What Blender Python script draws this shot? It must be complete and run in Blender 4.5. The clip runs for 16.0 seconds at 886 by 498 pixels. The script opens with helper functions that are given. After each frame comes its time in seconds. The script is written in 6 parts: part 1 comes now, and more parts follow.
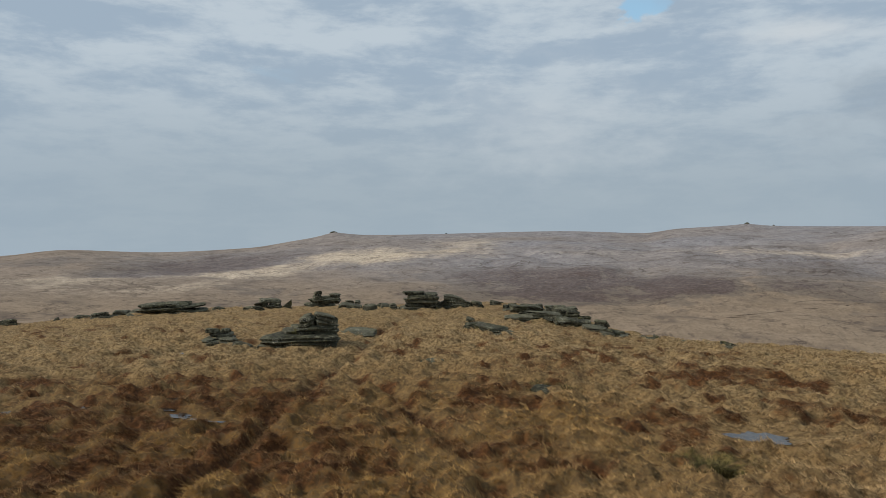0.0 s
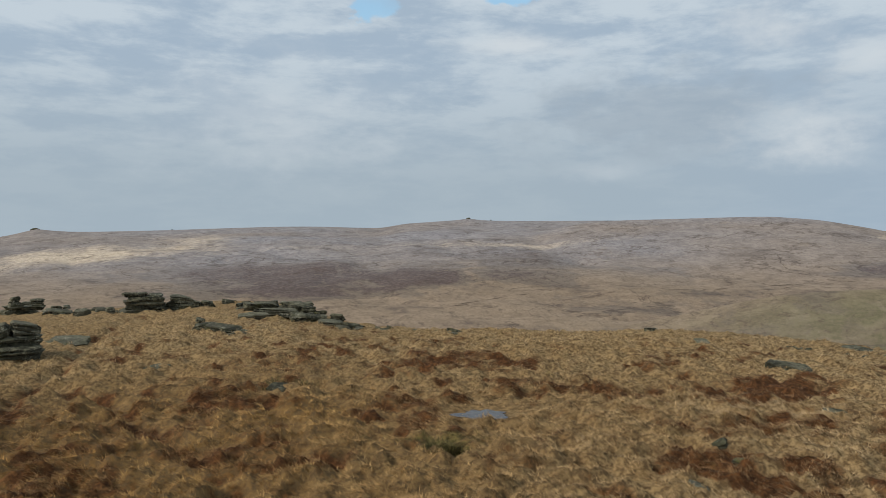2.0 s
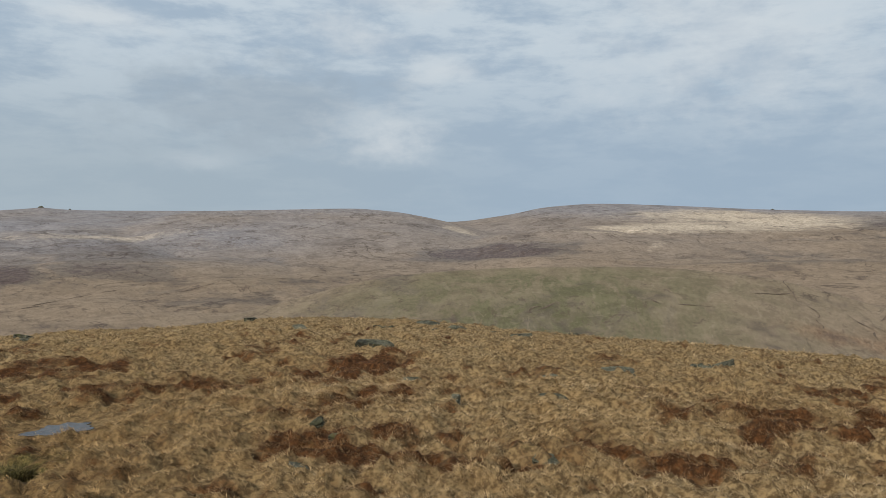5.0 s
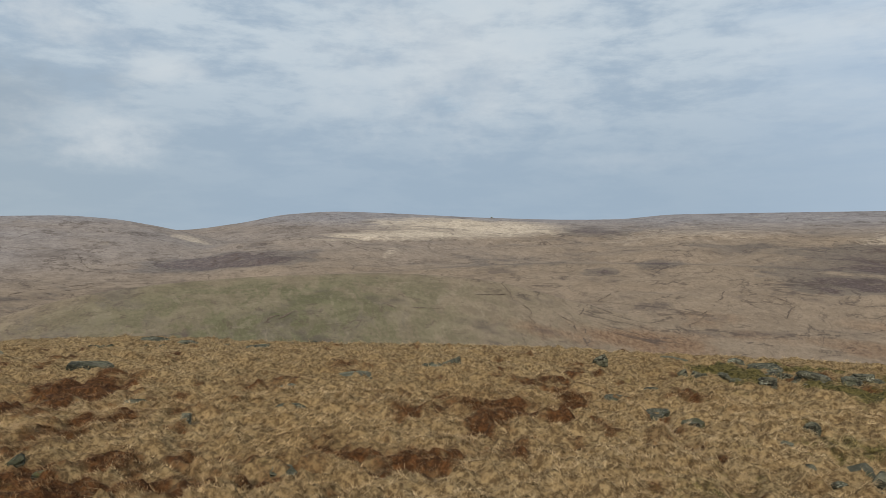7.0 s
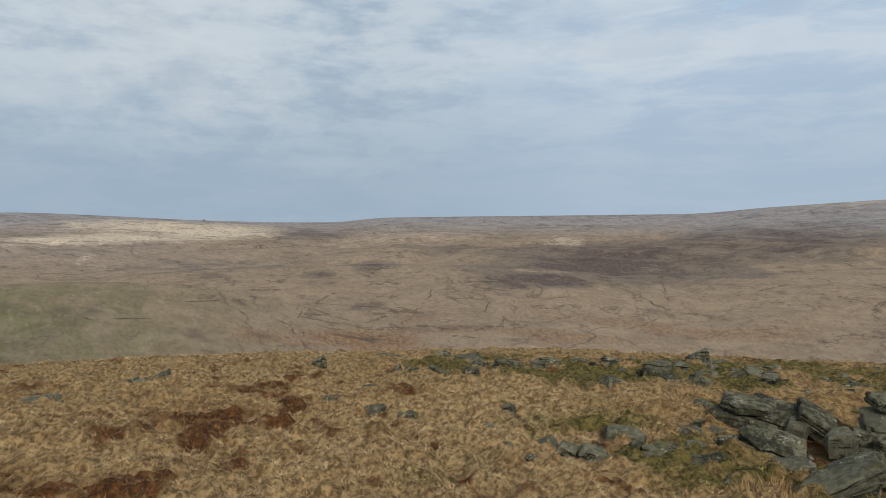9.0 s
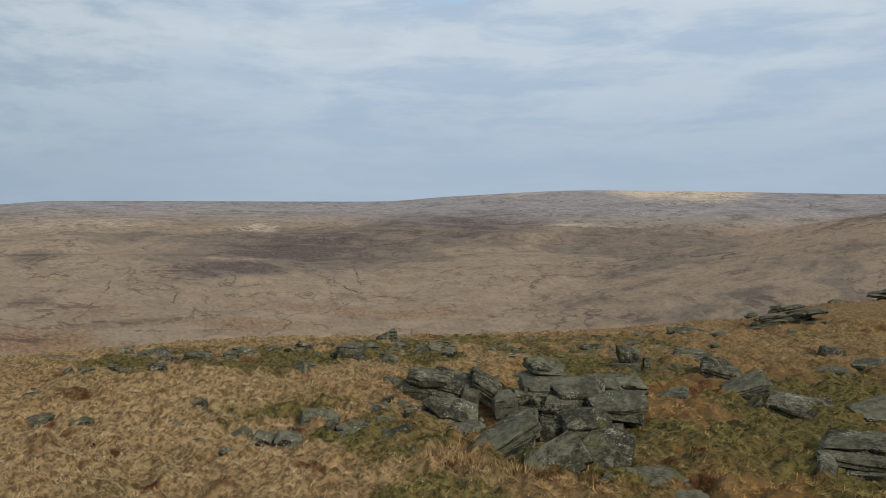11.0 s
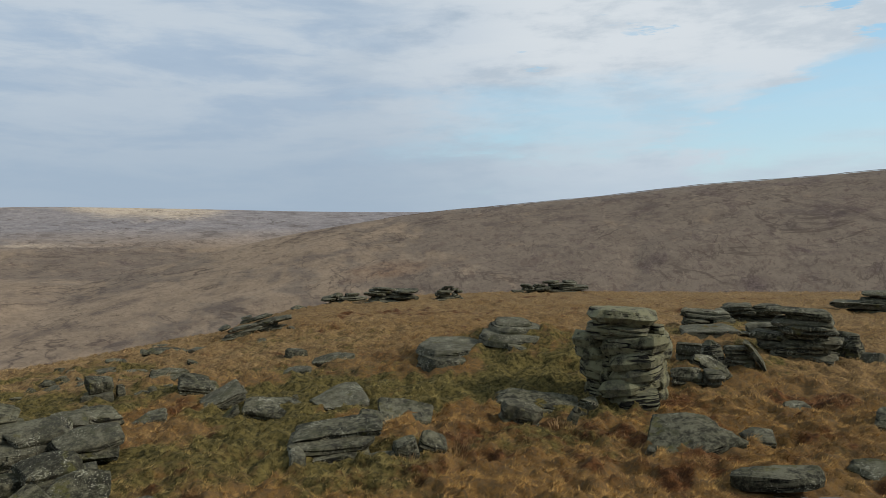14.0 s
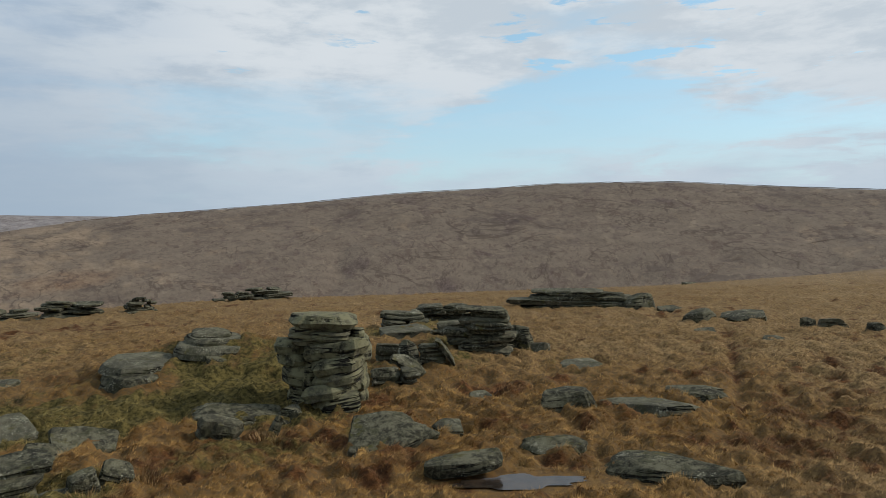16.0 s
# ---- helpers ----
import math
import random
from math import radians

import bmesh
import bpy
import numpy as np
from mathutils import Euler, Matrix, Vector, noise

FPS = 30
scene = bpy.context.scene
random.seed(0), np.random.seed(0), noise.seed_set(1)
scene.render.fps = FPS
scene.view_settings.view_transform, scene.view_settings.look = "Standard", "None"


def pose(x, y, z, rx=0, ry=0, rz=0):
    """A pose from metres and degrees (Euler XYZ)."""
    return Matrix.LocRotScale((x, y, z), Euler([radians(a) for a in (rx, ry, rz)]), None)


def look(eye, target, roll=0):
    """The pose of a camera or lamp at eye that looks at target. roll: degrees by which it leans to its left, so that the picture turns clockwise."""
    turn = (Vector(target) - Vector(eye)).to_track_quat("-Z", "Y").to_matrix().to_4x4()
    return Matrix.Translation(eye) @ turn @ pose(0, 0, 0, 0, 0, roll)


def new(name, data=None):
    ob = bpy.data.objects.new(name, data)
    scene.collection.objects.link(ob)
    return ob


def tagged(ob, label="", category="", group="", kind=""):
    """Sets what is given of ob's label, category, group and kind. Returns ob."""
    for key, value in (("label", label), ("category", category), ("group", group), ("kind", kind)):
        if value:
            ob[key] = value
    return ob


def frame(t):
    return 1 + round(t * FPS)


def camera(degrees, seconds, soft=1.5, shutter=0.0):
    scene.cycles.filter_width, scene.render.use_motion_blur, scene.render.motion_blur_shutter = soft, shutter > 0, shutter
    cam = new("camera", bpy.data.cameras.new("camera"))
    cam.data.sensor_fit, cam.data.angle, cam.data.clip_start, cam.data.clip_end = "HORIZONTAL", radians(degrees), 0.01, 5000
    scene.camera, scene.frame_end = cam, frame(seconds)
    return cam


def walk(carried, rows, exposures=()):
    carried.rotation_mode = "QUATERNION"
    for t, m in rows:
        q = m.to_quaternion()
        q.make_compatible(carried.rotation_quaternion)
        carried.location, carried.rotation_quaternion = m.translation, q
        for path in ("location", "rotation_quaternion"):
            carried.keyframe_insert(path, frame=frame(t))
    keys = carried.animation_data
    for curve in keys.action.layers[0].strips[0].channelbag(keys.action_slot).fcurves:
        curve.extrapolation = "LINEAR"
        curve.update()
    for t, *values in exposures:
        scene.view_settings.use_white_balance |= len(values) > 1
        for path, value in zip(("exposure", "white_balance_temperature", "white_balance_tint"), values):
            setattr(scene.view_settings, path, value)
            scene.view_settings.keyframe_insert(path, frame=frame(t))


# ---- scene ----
cam = camera(63.77, 16.0, soft=0.5)
walk(cam, [
    (0, pose(0.000, -0.000, 5.500, 88.534, 0, -0.000) @ pose(0, 0, 0, 0, 0, 0.129)),
    (0.5, pose(-0.000, 0.022, 5.495, 88.488, 0, -5.204) @ pose(0, 0, 0, 0, 0, 0.221)),
    (1, pose(-0.001, 0.045, 5.496, 88.452, 0, -10.597) @ pose(0, 0, 0, 0, 0, 0.425)),
    (1.5, pose(0.013, 0.068, 5.488, 88.350, 0, -16.254) @ pose(0, 0, 0, 0, 0, 0.097)),
    (2, pose(0.041, 0.092, 5.484, 88.149, 0, -21.055) @ pose(0, 0, 0, 0, 0, -0.169)),
    (2.5, pose(0.066, 0.121, 5.483, 88.042, 0, -25.884) @ pose(0, 0, 0, 0, 0, -0.356)),
    (3, pose(0.107, 0.137, 5.473, 87.997, 0, -31.038) @ pose(0, 0, 0, 0, 0, -0.304)),
    (3.5, pose(0.122, 0.155, 5.465, 87.862, 0, -35.746) @ pose(0, 0, 0, 0, 0, -0.388)),
    (4, pose(0.137, 0.172, 5.461, 87.667, 0, -41.054) @ pose(0, 0, 0, 0, 0, -0.155)),
    (4.2, pose(0.138, 0.177, 5.458, 87.521, 0, -43.489) @ pose(0, 0, 0, 0, 0, -0.099)),
    (6.3, pose(0.139, 0.128, 5.451, 87.649, 0, -64.689) @ pose(0, 0, 0, 0, 0, 0.224)),
    (6.5, pose(0.144, 0.124, 5.448, 87.635, 0, -66.518) @ pose(0, 0, 0, 0, 0, 0.202)),
    (7, pose(0.171, 0.123, 5.449, 88.042, 0, -73.389) @ pose(0, 0, 0, 0, 0, 0.092)),
    (7.5, pose(0.208, 0.142, 5.445, 88.169, 0, -79.744) @ pose(0, 0, 0, 0, 0, 0.410)),
    (8, pose(0.226, 0.149, 5.438, 88.085, 0, -84.679) @ pose(0, 0, 0, 0, 0, 0.261)),
    (8.5, pose(0.245, 0.150, 5.433, 88.200, 0, -90.355) @ pose(0, 0, 0, 0, 0, 0.119)),
    (9, pose(0.282, 0.158, 5.430, 88.293, 0, -95.866) @ pose(0, 0, 0, 0, 0, 0.066)),
    (9.2, pose(0.288, 0.160, 5.428, 88.319, 0, -98.360) @ pose(0, 0, 0, 0, 0, -0.005)),
    (11.3, pose(0.260, 0.134, 5.444, 87.245, 0, -124.006) @ pose(0, 0, 0, 0, 0, 0.113)),
    (11.5, pose(0.262, 0.130, 5.442, 87.232, 0, -126.736) @ pose(0, 0, 0, 0, 0, -0.206)),
    (12, pose(0.278, 0.125, 5.436, 87.325, 0, -133.772) @ pose(0, 0, 0, 0, 0, -0.043)),
    (12.5, pose(0.310, 0.093, 5.438, 87.585, 0, -141.207) @ pose(0, 0, 0, 0, 0, -0.204)),
    (13, pose(0.324, 0.060, 5.436, 87.824, 0, -147.856) @ pose(0, 0, 0, 0, 0, -0.200)),
    (13.5, pose(0.336, 0.051, 5.433, 88.214, 0, -155.047) @ pose(0, 0, 0, 0, 0, -0.156)),
    (14, pose(0.324, 0.028, 5.436, 88.626, 0, -160.743) @ pose(0, 0, 0, 0, 0, -0.655)),
    (14.5, pose(0.275, -0.012, 5.438, 88.560, 0, -165.661) @ pose(0, 0, 0, 0, 0, -0.649)),
    (15, pose(0.227, -0.054, 5.438, 88.576, 0, -171.207) @ pose(0, 0, 0, 0, 0, -0.650)),
    (15.5, pose(0.221, -0.096, 5.433, 88.564, 0, -177.994) @ pose(0, 0, 0, 0, 0, -0.645)),
    (16, pose(0.229, -0.150, 5.429, 88.840, 0, -184.141) @ pose(0, 0, 0, 0, 0, -0.691)),
], exposures=((0, -0.13), (1, -0.05), (2, -0.03), (9, -0.05), (11, -0.07), (12.5, -0.14), (16, -0.15)))

# ---- sky and sun ----
SUN_BEARING, SUN_HEIGHT = 266.0, 34.0


def bearing_vector(bearing, height=0.0):
    b, h = radians(bearing), radians(height)
    return Vector((math.sin(b) * math.cos(h), math.cos(b) * math.cos(h), math.sin(h)))


def build_sun():
    lamp = bpy.data.lights.new("sun", "SUN")
    lamp.energy, lamp.angle, lamp.color = 3.1, radians(6), (1.0, 0.95, 0.87)
    ob = new("sun", lamp)
    ob.matrix_world = look(bearing_vector(SUN_BEARING, SUN_HEIGHT) * 100, (0, 0, 0))


class Nodes:
    """Short hand for node trees."""

    def __init__(self, tree):
        self.tree = tree
        tree.nodes.clear()

    def add(self, kind, **settings):
        n = self.tree.nodes.new(kind)
        for key, value in settings.items():
            self.put(n.inputs[key], value)
        return n

    def put(self, socket, value):
        if hasattr(value, "is_output"):
            self.tree.links.new(value, socket)
        elif value is not None:
            socket.default_value = value

    def math(self, op, a, b=None, c=None, clamp=False):
        n = self.tree.nodes.new("ShaderNodeMath")
        n.operation, n.use_clamp = op, clamp
        for socket, value in zip(n.inputs, (a, b, c)):
            self.put(socket, value)
        return n.outputs[0]

    def vec(self, op, a, b=None):
        n = self.tree.nodes.new("ShaderNodeVectorMath")
        n.operation = op
        for socket, value in zip(n.inputs, (a, b)):
            self.put(socket, value)
        return n.outputs["Value"] if op in ("DOT_PRODUCT", "LENGTH") else n.outputs[0]

    def ramp(self, value, lo, hi, a=0.0, b=1.0):
        n = self.tree.nodes.new("ShaderNodeMapRange")
        n.interpolation_type = "SMOOTHSTEP"
        for socket, v in zip(n.inputs, (value, lo, hi, a, b)):
            self.put(socket, v)
        return n.outputs[0]

    def mix(self, fac, a, b):
        n = self.tree.nodes.new("ShaderNodeMix")
        n.data_type = "RGBA"
        self.put(n.inputs[0], fac)
        self.put(n.inputs[6], a)
        self.put(n.inputs[7], b)
        return n.outputs[2]

    def noise(self, vector, scale, detail=4.0, rough=0.55, distort=0.0):
        n = self.tree.nodes.new("ShaderNodeTexNoise")
        self.put(n.inputs["Vector"], vector)
        for key, v in (("Scale", scale), ("Detail", detail), ("Roughness", rough), ("Distortion", distort)):
            self.put(n.inputs[key], v)
        return n.outputs[0]

    def attribute(self, name):
        n = self.tree.nodes.new("ShaderNodeAttribute")
        n.attribute_name = name
        return n.outputs["Fac"]


def rgb(r, g, b):
    return (r, g, b, 1.0)


def build_sky():
    world = bpy.data.worlds.new("sky")
    scene.world = world
    world.use_nodes = True
    k = Nodes(world.node_tree)
    air = k.add("ShaderNodeTexSky")
    air.sky_type, air.sun_disc, air.altitude = "NISHITA", False, 500.0
    air.sun_elevation, air.sun_rotation = radians(SUN_HEIGHT), radians(SUN_BEARING)
    blue = k.mix(0.35, k.vec("MULTIPLY", air.outputs[0], (0.155, 0.195, 0.185)), rgb(0.52, 0.72, 0.88))
    way = k.vec("NORMALIZE", k.add("ShaderNodeTexCoord").outputs["Generated"])
    split = k.add("ShaderNodeSeparateXYZ", Vector=way)
    up = k.math("MAXIMUM", split.outputs[2], 0.0)
    # a flat cloud deck, foreshortened towards the horizon
    lift = k.math("ADD", up, 0.15)
    deck = k.add("ShaderNodeCombineXYZ", X=k.math("DIVIDE", split.outputs[0], lift), Y=k.math("DIVIDE", split.outputs[1], lift),
                 Z=k.math("MULTIPLY", up, 2.0)).outputs[0]
    broad = k.noise(deck, 0.33, 3.0, 0.5, 0.2)
    streak = k.noise(deck, 0.85, 6.0, 0.52, 0.25)
    puff = k.noise(deck, 2.6, 5.0, 0.55, 0.1)
    sunward = k.ramp(k.vec("DOT_PRODUCT", way, tuple(bearing_vector(198, 12))), 0.66, 0.98)

    def oval(bearing, height, wide, tall):
        """How far a direction lies from the middle of an oval patch of sky; 1 at its rim."""
        here, right = bearing_vector(bearing, height), bearing_vector(bearing + 90)
        across = k.math("DIVIDE", k.vec("DOT_PRODUCT", way, tuple(right)), math.sin(radians(wide)))
        above = k.math("DIVIDE", k.vec("DOT_PRODUCT", way, tuple(right.cross(here))), math.sin(radians(tall)))
        behind = k.ramp(k.vec("DOT_PRODUCT", way, tuple(here)), 0.5, 0.6, 9.0, 0.0)
        return k.math("ADD", behind, k.math("SQRT", k.math("ADD", k.math("MULTIPLY", across, across), k.math("MULTIPLY", above, above))))

    ragged = k.math("MULTIPLY", k.math("SUBTRACT", k.noise(k.vec("MULTIPLY", way, (1.0, 1.0, 1.8)), 13.0, 7.0, 0.6), 0.5), 3.0)
    bands = k.math("MULTIPLY", k.math("SUBTRACT", k.noise(k.vec("MULTIPLY", way, (1.0, 1.0, 5.0)), 5.0, 6.0, 0.6, 0.3), 0.5), 4.0)
    clear = k.ramp(k.math("ADD", oval(196, 7.6, 34, 4.6), k.math("MULTIPLY", bands, 0.5)), 0.2, 1.2, 0.9, 0.0)
    clear = k.math("MAXIMUM", clear, k.ramp(k.math("ADD", oval(212, 19.6, 11, 2.0), bands), 0.0, 1.3, 1.0, 0.0))
    window = k.ramp(k.math("ADD", oval(172, 8.6, 16, 3.4), k.math("MULTIPLY", bands, 0.6)), 0.1, 1.3, 0.75, 0.0)
    clear = k.math("MAXIMUM", clear, window)
    for gap in ((16.0, 17.0, 4.5, 1.6), (120.5, 17.0, 6.0, 1.6), (26.0, 17.5, 3.0, 0.9)):
        clear = k.math("MAXIMUM", clear, k.ramp(k.math("ADD", oval(*gap), ragged), 0.2, 1.2, 1.0, 0.0))
    # small blue rents in the bright cloud towards the sun
    rents = k.ramp(k.noise(k.vec("MULTIPLY", way, (1.0, 1.0, 5.0)), 8.0, 7.0, 0.6, 0.2), 0.53, 0.70)
    clear = k.math("MAXIMUM", clear, k.math("MULTIPLY", rents, k.math("MULTIPLY", k.ramp(sunward, 0.2, 0.7), k.ramp(up, 0.12, 0.20))))
    thin = k.math("ADD", k.math("MULTIPLY", broad, 0.45), k.math("MULTIPLY", streak, 0.55))
    thin = k.math("SUBTRACT", thin, k.math("MULTIPLY", clear, 0.22))
    cloud = k.math("MAXIMUM", k.ramp(thin, 0.32, 0.43), k.math("MULTIPLY", k.ramp(up, 0.10, 0.22, 1.0, 0.0), k.math("SUBTRACT", 1.0, clear)))
    cloud = k.math("MULTIPLY", cloud, k.math("SUBTRACT", 1.0, window))
    billow = k.noise(k.vec("MULTIPLY", way, (1.0, 1.0, 3.6)), 8.0, 7.0, 0.62, 0.12)
    body = k.math("ADD", k.math("MULTIPLY", streak, 0.26), k.math("ADD", k.math("MULTIPLY", puff, 0.14), k.math("MULTIPLY", billow, 0.60)))
    grey = k.mix(k.ramp(body, 0.42, 0.58), rgb(0.375, 0.474, 0.583), rgb(0.550, 0.634, 0.706))
    grey = k.mix(k.math("MULTIPLY", sunward, k.ramp(body, 0.40, 0.56)), grey, rgb(0.87, 0.91, 0.945))
    grey = k.mix(k.math("MULTIPLY", sunward, 0.7), grey, rgb(0.69, 0.757, 0.815))
    # a smooth pale veil over the eastern moor
    veil = k.ramp(k.vec("DOT_PRODUCT", way, tuple(bearing_vector(130, 7))), 0.76, 0.97, 0.0, 0.85)
    grey = k.mix(veil, grey, k.mix(k.ramp(bands, -0.45, 0.5), rgb(0.43, 0.55, 0.70), rgb(0.60, 0.685, 0.775)))
    sky = k.mix(cloud, blue, grey)
    # the thick air low over the moor
    low = k.ramp(up, 0.03, 0.26, 1.0, 0.0)
    haze = k.mix(sunward, k.mix(veil, k.mix(k.ramp(k.vec("DOT_PRODUCT", way, tuple(bearing_vector(5))), 0.5, 0.95), rgb(0.345, 0.445, 0.552), rgb(0.370, 0.450, 0.513)), rgb(0.405, 0.512, 0.632)), rgb(0.545, 0.655, 0.762))
    sky = k.mix(k.math("MULTIPLY", low, k.math("SUBTRACT", 0.88, k.math("MULTIPLY", clear, 0.4))), sky, haze)
    # a dark mass of rain cloud
    sky = k.mix(k.ramp(k.math("ADD", oval(38.5, 8.5, 9.0, 3.4), ragged), 0.2, 1.5, 0.55, 0.0), sky, rgb(0.33, 0.40, 0.47))
    # heaps of brighter cloud
    for bearing, height, wide, tall, power in ((47.7, 6.8, 4.6, 2.2, 0.8), (74.5, 13.5, 10.0, 6.0, 0.6), (8.0, 8.0, 8.0, 4.5, 0.35), (46.3, 14.1, 4.0, 1.3, 0.8), (26.5, 14.0, 4.5, 1.0, 0.7),
                                               (52.5, 11.6, 3.4, 1.4, 0.6), (34.0, 4.2, 2.6, 0.9, 0.3), (49.5, 17.0, 4.0, 1.4, 0.7), (88.0, 5.0, 5.0, 0.7, 0.25), (110.0, 13.5, 9.0, 1.6, 0.5)):
        sky = k.mix(k.ramp(k.math("ADD", oval(bearing, height, wide, tall), ragged), -0.2, 1.5, power, 0.0), sky, rgb(0.66, 0.71, 0.745))
    back = k.add("ShaderNodeBackground", Color=sky, Strength=1.0)
    out = k.add("ShaderNodeOutputWorld")
    world.node_tree.links.new(back.outputs[0], out.inputs[0])


build_sun()
build_sky()

# ---- lie of the land ----
EYE = 5.5
# brow of the summit: bearing, degrees below level at which the edge shows
BROW = ((-32, 6.8), (-27, 6.5), (-15, 6.15), (-4, 6.15), (4, 5.95), (8, 6.3), (12, 7.5), (15, 8.15), (22, 8.7), (31, 8.6), (38, 8.3),
        (45, 8.4), (52, 8.75), (60, 9.5), (70, 10.0), (88, 10.25), (109, 10.1), (120, 9.95), (129, 9.6), (138, 8.5), (143, 7.7),
        (150, 6.0), (157, 5.3), (166, 5.05), (180, 4.95), (190, 4.7), (200, 4.3), (206, 3.8), (212, 3.2), (217, 2.65), (240, 2.5),
        (290, 4.5), (328, 6.8))
# far skyline: bearing, degrees above level
SKYLINE = ((-32, -1.85), (-28, -1.43), (-22, -1.65), (-15.4, -1.38), (-11.2, -0.80), (-7, -0.45), (0, -0.24),
           (10, 0.0), (15.7, -0.13), (18.4, 0.22), (23.1, 0.40), (25.2, 0.38), (34, 0.4), (41, 0.2), (47, -0.4), (53, -0.42), (57.4, 0.1),
           (61.1, 0.8), (65, 1.04), (69.6, 0.9), (77.2, 0.56), (84, 0.42), (87, 0.46), (91.6, 0.83), (110, 1.05), (115, 1.11),
           (121, 1.58), (132, 2.1), (140, 2.0), (152, 1.72), (162, 1.6), (200, 1.2), (260, 0.8), (328, -1.85))
# flank of the hill across the valley, nearer than the skyline
FLANK = ((100, -9.0), (118, -7.0), (128, -4.8), (140, -2.0), (150, 0.2), (161, 1.75), (165.4, 2.08), (168.7, 2.36), (173, 2.68), (181.3, 3.42),
         (188, 3.7), (194, 3.98), (201.6, 3.88), (206.4, 3.5), (216, 2.75), (235, 1.5), (300, -4.0), (328, -8.0))
# green spur beyond the brow
SPUR = ((20, -9.5), (36, -7.6), (41, -6.4), (47, -5.0), (53, -4.35), (60, -4.0), (68, -3.85), (76, -4.3), (86, -6.5), (100, -9.0))
# heather bench in the middle distance
BENCH = ((60, -5.0), (72, -3.6), (84, -3.05), (94, -3.0), (104, -3.35), (112, -4.3), (124, -6.5))
# domed hill in front of the far skyline
DOME = ((22, -2.0), (30, -0.2), (34, 0.4), (39.5, 0.55), (45, 0.66), (48.3, 0.45), (51, 0.0), (53.5, -0.55), (57, -1.5), (62, -3.2), (70, -6.0))
# pale rounded hill low in the distance
PALE_HILL = ((-40, -3.2), (-24, -3.55), (-14, -3.9), (-6, -3.5), (4, -3.2), (14, -3.3), (30, -5.5))


def hashed(ix, iy, seed):
    h = (ix * 374761393 + iy * 668265263 + seed * 974634777) & 0xFFFFFFFF
    h = ((h ^ (h >> 13)) * 1274126177) & 0xFFFFFFFF
    return ((h ^ (h >> 16)) & 0xFFFF) / 65535.0


def lattice(x, y, seed):
    """Smooth noise from 0 to 1 with features one unit across."""
    x, y = np.asarray(x, float), np.asarray(y, float)
    ix, iy = np.floor(x).astype(np.int64), np.floor(y).astype(np.int64)
    u, v = x - ix, y - iy
    u, v = u * u * u * (u * (u * 6 - 15) + 10), v * v * v * (v * (v * 6 - 15) + 10)
    a, b = hashed(ix, iy, seed), hashed(ix + 1, iy, seed)
    c, d = hashed(ix, iy + 1, seed), hashed(ix + 1, iy + 1, seed)
    return (a * (1 - u) + b * u) * (1 - v) + (c * (1 - u) + d * u) * v


def fractal(x, y, seed, octaves=4, gain=0.5):
    x, y = np.asarray(x, float), np.asarray(y, float)
    total, weight, amp = 0.0, 0.0, 1.0
    for k in range(octaves):
        total = total + amp * lattice(x * 2 ** k + 17.3 * k, y * 2 ** k - 9.1 * k, seed + k)
        weight, amp = weight + amp, amp * gain
    return total / weight


def table(pairs, bearing, outside=None):
    """A smooth curve through (bearing, value) pairs."""
    xs, ys = np.array(pairs, float).T
    if outside is None:
        b = (bearing + 32) % 360 - 32
    else:
        b = (bearing + 40) % 360 - 40
    # monotone cubic
    d = np.diff(ys) / np.diff(xs)
    m = np.concatenate([[d[0]], np.where(d[:-1] * d[1:] > 0, 2 * d[:-1] * d[1:] / (d[:-1] + d[1:] + 1e-12), 0.0), [d[-1]]])
    i = np.clip(np.searchsorted(xs, b) - 1, 0, len(xs) - 2)
    w = xs[i + 1] - xs[i]
    s = np.clip((b - xs[i]) / w, 0, 1)
    y = ((2 * s ** 3 - 3 * s ** 2 + 1) * ys[i] + (s ** 3 - 2 * s ** 2 + s) * w * m[i]
         + (-2 * s ** 3 + 3 * s ** 2) * ys[i + 1] + (s ** 3 - s ** 2) * w * m[i + 1])
    if outside is not None:
        y = np.where((b < xs[0]) | (b > xs[-1]), outside, y)
    return y


def smax(a, b, k):
    h = np.clip(0.5 + 0.5 * (a - b) / k, 0, 1)
    return b * (1 - h) + a * h + k * h * (1 - h)


def ridge(r, bearing, pairs, foot, far, floor, outside, relief, back=0.12, power=0.85):
    """A hillside that climbs from its foot to a crest far away and falls gently behind it."""
    crest = EYE + far * np.tan(np.radians(table(pairs, bearing, outside)))
    u = np.clip((r - foot) / (far - foot), 0, 1) ** power
    return np.where(r < far, floor + (crest - floor) * u + relief * 4 * u * (1 - u), crest - back * (r - far))


# mounds under the outcrops: x, y, height, radius
MOUNDS = ((-1.0, -34.0, 1.0, 5.0), (8.0, -29.5, 0.8, 4.5), (4.8, -26.6, 0.8, 2.6), (9.2, -26.0, 0.3, 2.6), (7.0, -27.6, 0.3, 2.2), (-0.7, -27.7, 0.35, 2.2))


def summit(x, y, r, bearing):
    edge = np.tan(np.radians(table(BROW, bearing)))
    rb = 4 / 3 * EYE / edge
    c = EYE / (3 * rb ** 4)
    steep = (0.32 / (4 * c)) ** (1 / 3)
    z = -c * np.minimum(r, steep) ** 4 - 0.32 * np.maximum(r - steep, 0)
    return z


